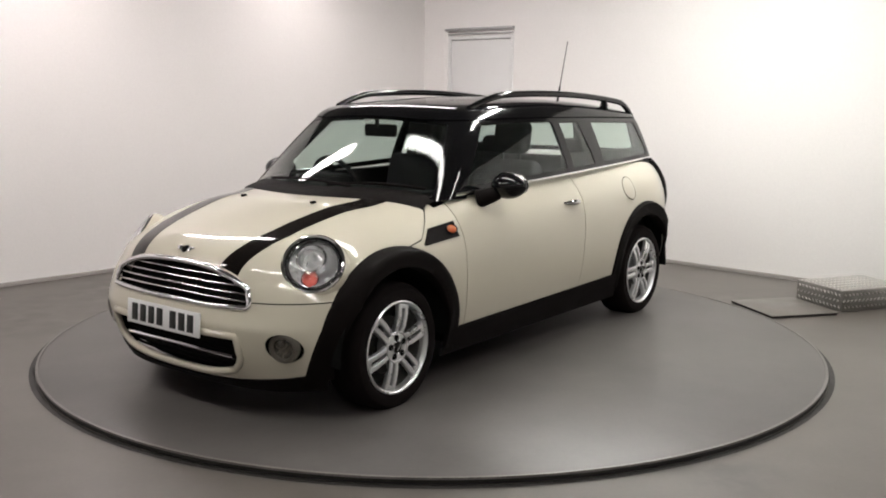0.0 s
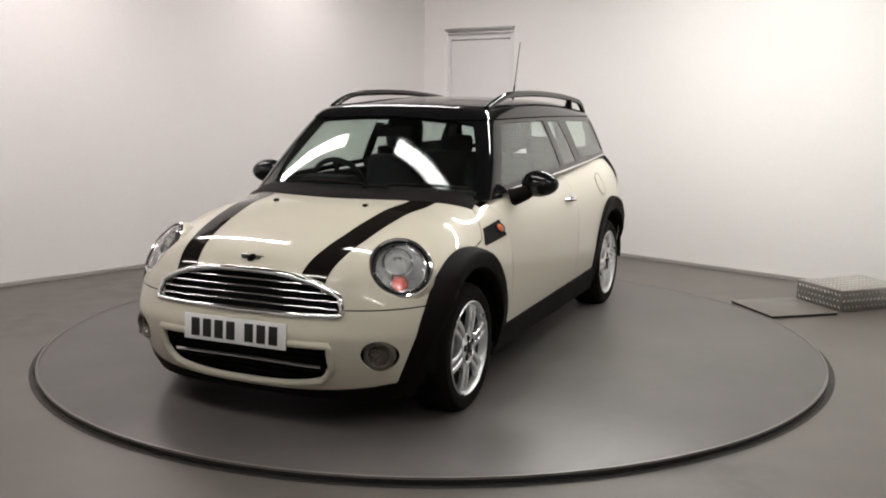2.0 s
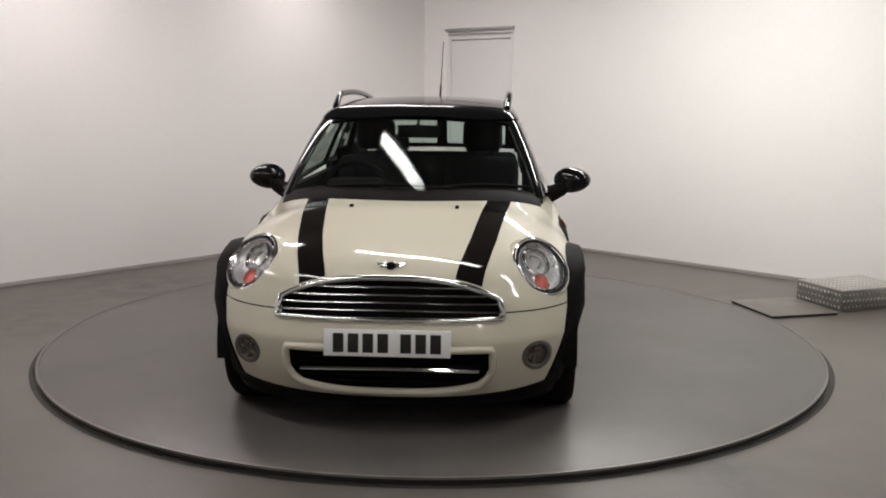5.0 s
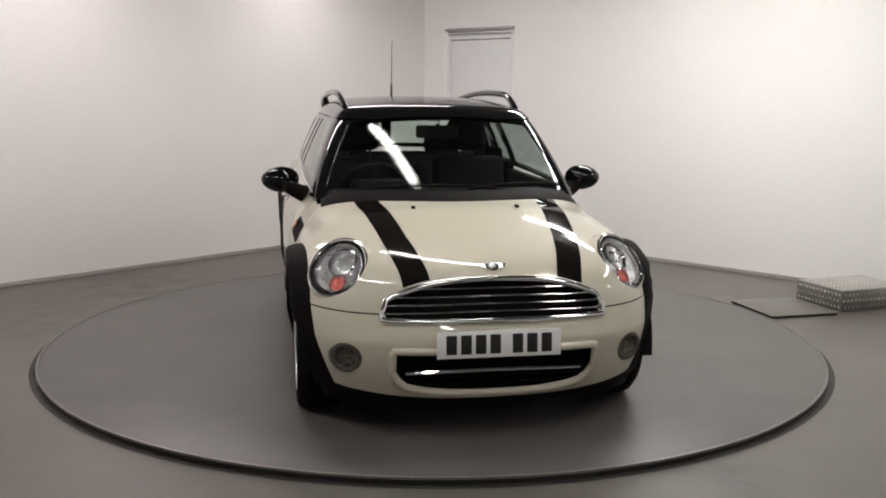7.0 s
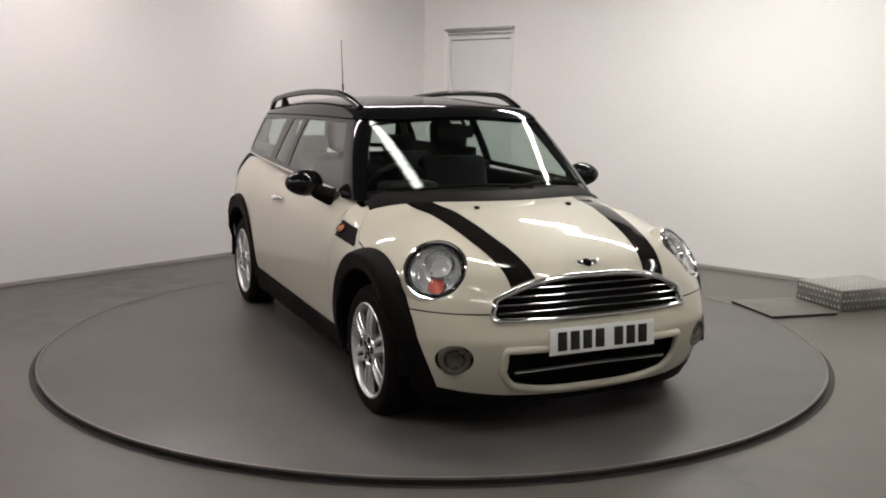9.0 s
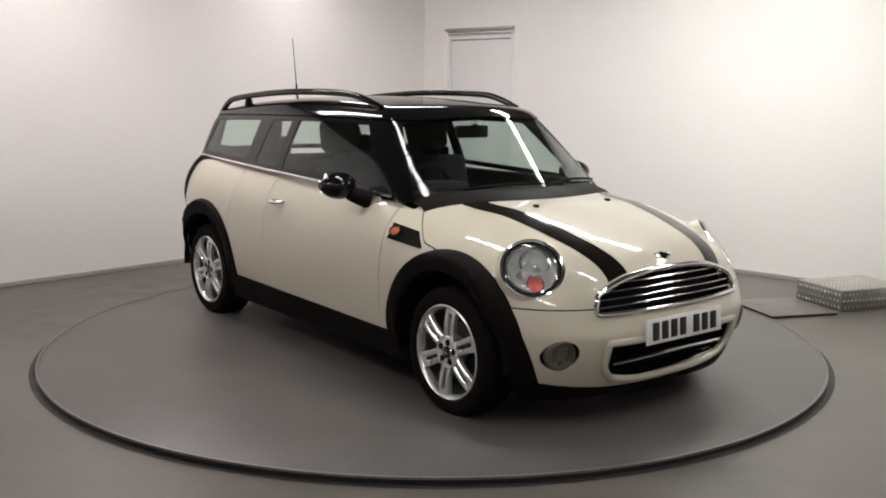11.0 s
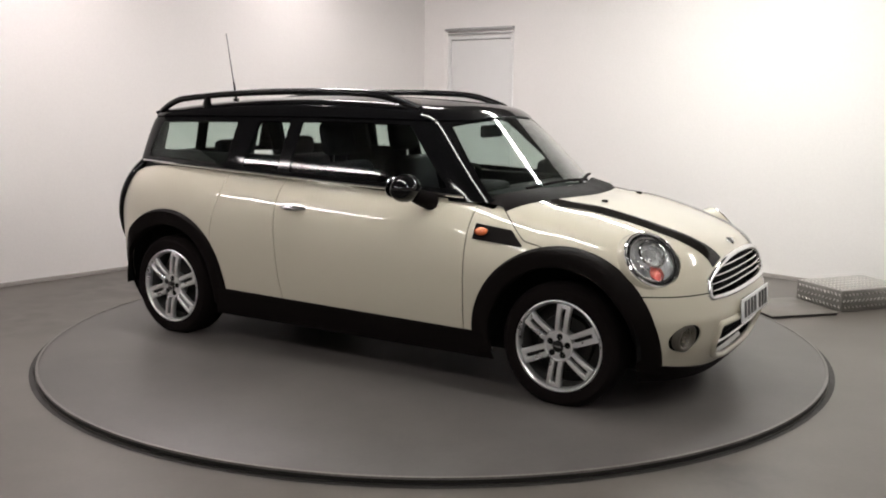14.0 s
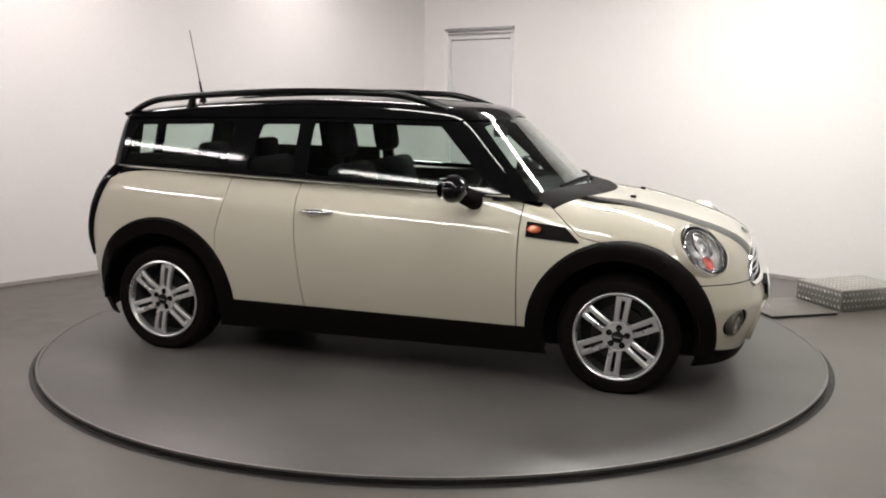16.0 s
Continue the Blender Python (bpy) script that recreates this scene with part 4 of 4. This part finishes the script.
# ---------------------------------------------------------------- car: inside
def build_inside(car):
    box("cabin_floor", (2.35, 1.26, 0.05), (-0.45, 0, 0.34), M_TRIM, car, "dark carpet", 0.01)
    for s in (1, -1):
        lean = pose(0, 0, 0, 17 * s, 0, 0)
        box("door_card", (1.25, 0.05, 0.60), (0.05, s * 0.655, 0.66), M_TRIM, car, "dark door card", 0.02)
        box("rear_side_trim", (1.2, 0.05, 0.66), (-1.0, s * 0.65, 0.68), M_TRIM, car, "dark rear side trim", 0.02)
        box("window_ledge", (1.15, 0.03, 0.16), (-1.08, s * 0.605, 1.01), M_TRIM, car, "dark window ledge", 0.012)
        box("centre_pillar_trim", (0.13, 0.035, 0.34), (-0.85, s * 0.562, 1.16), M_TRIM, car, "dark pillar trim", 0.015, lean)
        box("rear_pillar_trim", (0.10, 0.03, 0.30), (-1.60, s * 0.535, 1.17), M_TRIM, car, "dark pillar trim", 0.015, lean)
    bm = bmesh.new()
    add_box(bm, (0.34, 1.26, 0.30), (0.66, 0, 0.78), 0.06, segments=3)
    add_box(bm, (0.30, 1.12, 0.06), (0.76, 0, 0.915), 0.025, segments=3)
    add_box(bm, (0.20, 0.30, 0.08), (0.60, -0.33, 0.945), 0.035, segments=3)
    part("dashboard", bm, M_TRIM, car, "black dashboard")
    for s in (1, -1):
        bm = bmesh.new()
        add_box(bm, (0.50, 0.48, 0.16), (0.02, s * 0.34, 0.50), 0.06, segments=3)
        add_box(bm, (0.13, 0.46, 0.56), (-0.25, s * 0.34, 0.78), 0.055, pose(0, 0, 0, 0, -14, 0), segments=3)
        seat = part("front_seat", bm, M_SEAT, car, "dark fabric front seat")
        bm = bmesh.new()
        add_box(bm, (0.10, 0.25, 0.20), (-0.36, s * 0.34, 1.185), 0.049, pose(0, 0, 0, 0, -10, 0), segments=3)
        add_box(bm, (0.016, 0.016, 0.16), (-0.345, s * 0.34 + 0.06, 1.08), 0.004)
        add_box(bm, (0.016, 0.016, 0.16), (-0.345, s * 0.34 - 0.06, 1.08), 0.004)
        part("headrest", bm, M_SEAT, seat)
    bm = bmesh.new()
    add_box(bm, (0.45, 1.15, 0.14), (-0.85, 0, 0.52), 0.05, segments=3)
    add_box(bm, (0.12, 1.15, 0.52), (-1.11, 0, 0.78), 0.05, pose(0, 0, 0, 0, -16, 0), segments=3)
    rs = part("rear_seat", bm, M_SEAT, car, "dark fabric rear seat")
    for s in (1, -1):
        box("headrest", (0.08, 0.25, 0.13), (-1.20, s * 0.33, 1.085), M_SEAT, rs, "", 0.035)
    # steering wheel on the right-hand side
    m = Matrix.Translation((0.47, -0.34, 0.905)) @ pose(0, 0, 0, 0, -68, 0)
    bm = bmesh.new()
    add_tube(bm, [m @ Vector((0.175 * math.cos(a), 0.175 * math.sin(a), 0)) for a in np.linspace(0, 2 * math.pi, 33)[:-1]], 0.015, closed=True)
    add_lathe(bm, [(0.001, 0.02), (0.05, 0.015), (0.06, -0.02)], m, 20)
    for a in (0, 120, 240):
        add_box(bm, (0.15, 0.03, 0.012), (0, 0, 0), 0.003, m @ pose(0, 0, 0, 0, 0, a) @ Matrix.Translation((0.10, 0, 0)))
    part("steering_wheel", bm, M_TRIM, car, "black three-spoke steering wheel")
    bm = bmesh.new()
    add_box(bm, (0.03, 0.23, 0.07), (0.47, 0, 1.235), 0.014)
    add_box(bm, (0.02, 0.02, 0.07), (0.50, 0, 1.29), 0.004)
    part("rear_view_mirror", bm, M_TRIM, car, "black interior mirror")
    box("parcel_sticker", (0.002, 0.06, 0.025), (0.545, -0.03, 1.29), M_PLATE, car, "small white paper sticker", 0.0, pose(0, 0, 0, 0, -56, 0))


def build_car():
    car = thing("car", "cream estate car with black roof and bonnet stripes", "car")
    build_body(car)
    build_cabin(car)
    build_flares(car)
    for x, s, a in ((WX, 1, 45), (-WX, 1, 30), (WX, -1, -7), (-WX, -1, -10)):
        build_wheel(car, x, s, a)
    build_nose(car)
    build_details(car)
    build_inside(car)
    return car


car_ob = build_car()


# ---------------------------------------------------------------- lamps on the ceiling
def batten(at, length, angle, tint):
    m = Matrix.Translation((at[0], at[1], CEIL)) @ pose(0, 0, 0, 0, 0, angle)
    b = thing("ceiling_light", "lit fluorescent batten under the ceiling", "ceiling light", "fluorescent battens", m=m)
    box("housing", (length, 0.15, 0.05), (0, 0, -0.027), M_HOUSING, b, bevel=0.004)
    box("tube", (length - 0.06, 0.105, 0.03), (0, 0, -0.069), tint, b, "glowing white tube", bevel=0.008)
    return b


# rows of battens, end to end, a little askew to the walls
ANG = -40.2
ALONG = Vector((math.cos(radians(ANG)), math.sin(radians(ANG)), 0))
ACROSS = Vector((-ALONG.y, ALONG.x, 0))
for row in (1.70, -0.74, -3.18):
    for along in (-2.06, 0.64, 3.34):
        q = ALONG * along + ACROSS * row
        batten((q.x, q.y), 1.8, ANG, M_TUBE_BRIGHT if row > 1 and 0 < along < 2 else M_TUBE if along > 0 else M_TUBE_DIM if row > 1 else M_TUBE_PINK)


# ---------------------------------------------------------------- loose ramp by the wall
def ramp():
    r = thing("chequer_plate_ramp", "grey metal chequer plate box step on the floor", "metal ramp", m=pose(3.025, 1.06, 0, 0, 0, 20))
    bm = bmesh.new()
    add_box(bm, (0.60, 0.45, 0.148), (0, 0, 0.075), 0.006)
    part("box_step", bm, M_CHECKER, r)

    def lugs(name, m, w, h):
        """Raised tread lugs, turned this way and that, over a face w by h."""
        verts, faces = [], []
        nx, ny = int(w / 0.034), int(h / 0.034)
        for i in range(nx):
            for j in range(ny):
                a = radians(45 if j % 2 else -45)
                c = Vector(((i + (0.3 if j % 2 else 0.7)) * w / nx - w / 2, (j + 0.5) * h / ny - h / 2, 0))
                u, t = Vector((math.cos(a), math.sin(a), 0)), Vector((-math.sin(a), math.cos(a), 0))
                k = len(verts)
                for q in (c - u * 0.015, c - t * 0.006, c + u * 0.015, c + t * 0.006):
                    verts.append(m @ q)
                for q in (c - u * 0.009, c - t * 0.003, c + u * 0.009, c + t * 0.003):
                    verts.append(m @ (q + Vector((0, 0, 0.005))))
                faces += [(k, k + 1, k + 5, k + 4), (k + 1, k + 2, k + 6, k + 5), (k + 2, k + 3, k + 7, k + 6), (k + 3, k, k + 4, k + 7), (k + 4, k + 5, k + 6, k + 7)]
        tagged(mesh_object(name, verts, faces, M_LUG, r, "raised bright tread pattern", smooth=False), kind="stuff")
    lugs("tread_relief", Matrix.Translation((0, 0, 0.1495)), 0.58, 0.43)
    lugs("tread_relief", Matrix.Translation((0, -0.2255, 0.075)) @ pose(0, 0, 0, 90, 0, 0), 0.58, 0.13)
    lugs("tread_relief", Matrix.Translation((-0.3005, 0, 0.075)) @ pose(0, 0, 0, 90, 0, -90), 0.43, 0.13)
    p = thing("loose_plate", "thin flat grey metal plate lying on the floor", "metal plate", m=pose(2.455, 0.845, 0, 0, 0, 14))
    box("plate", (0.52, 0.52, 0.006), (0, 0, 0.017), M_PLATEMETAL, p, "", 0.002)
    # added dark slab that stands for the shadow line below the plate
    box("plate_shadow_slab", (0.505, 0.505, 0.013), (0, 0.002, 0.0075), M_EDGE, p, "dark slab standing for the shadow under the plate", 0.002)


ramp()


# ---------------------------------------------------------------- motion
OFF = Matrix.Translation((-0.0553, -0.0654, 0))


def heading(t):
    return -127.66 + 5.94 * t if t <= 0.5 else -124.69 + 6.879 * (t - 0.5)


def motions():
    times = [0, 0.25, 0.5, 0.75] + [1 + k for k in range(16)]
    walk(car_ob, [(t, pose(0, 0, TOP, 0, 0, heading(t)) @ OFF) for t in times])
    walk(turntable_ob, [(t, pose(0, 0, 0, 0, 0, heading(t))) for t in times])


motions()
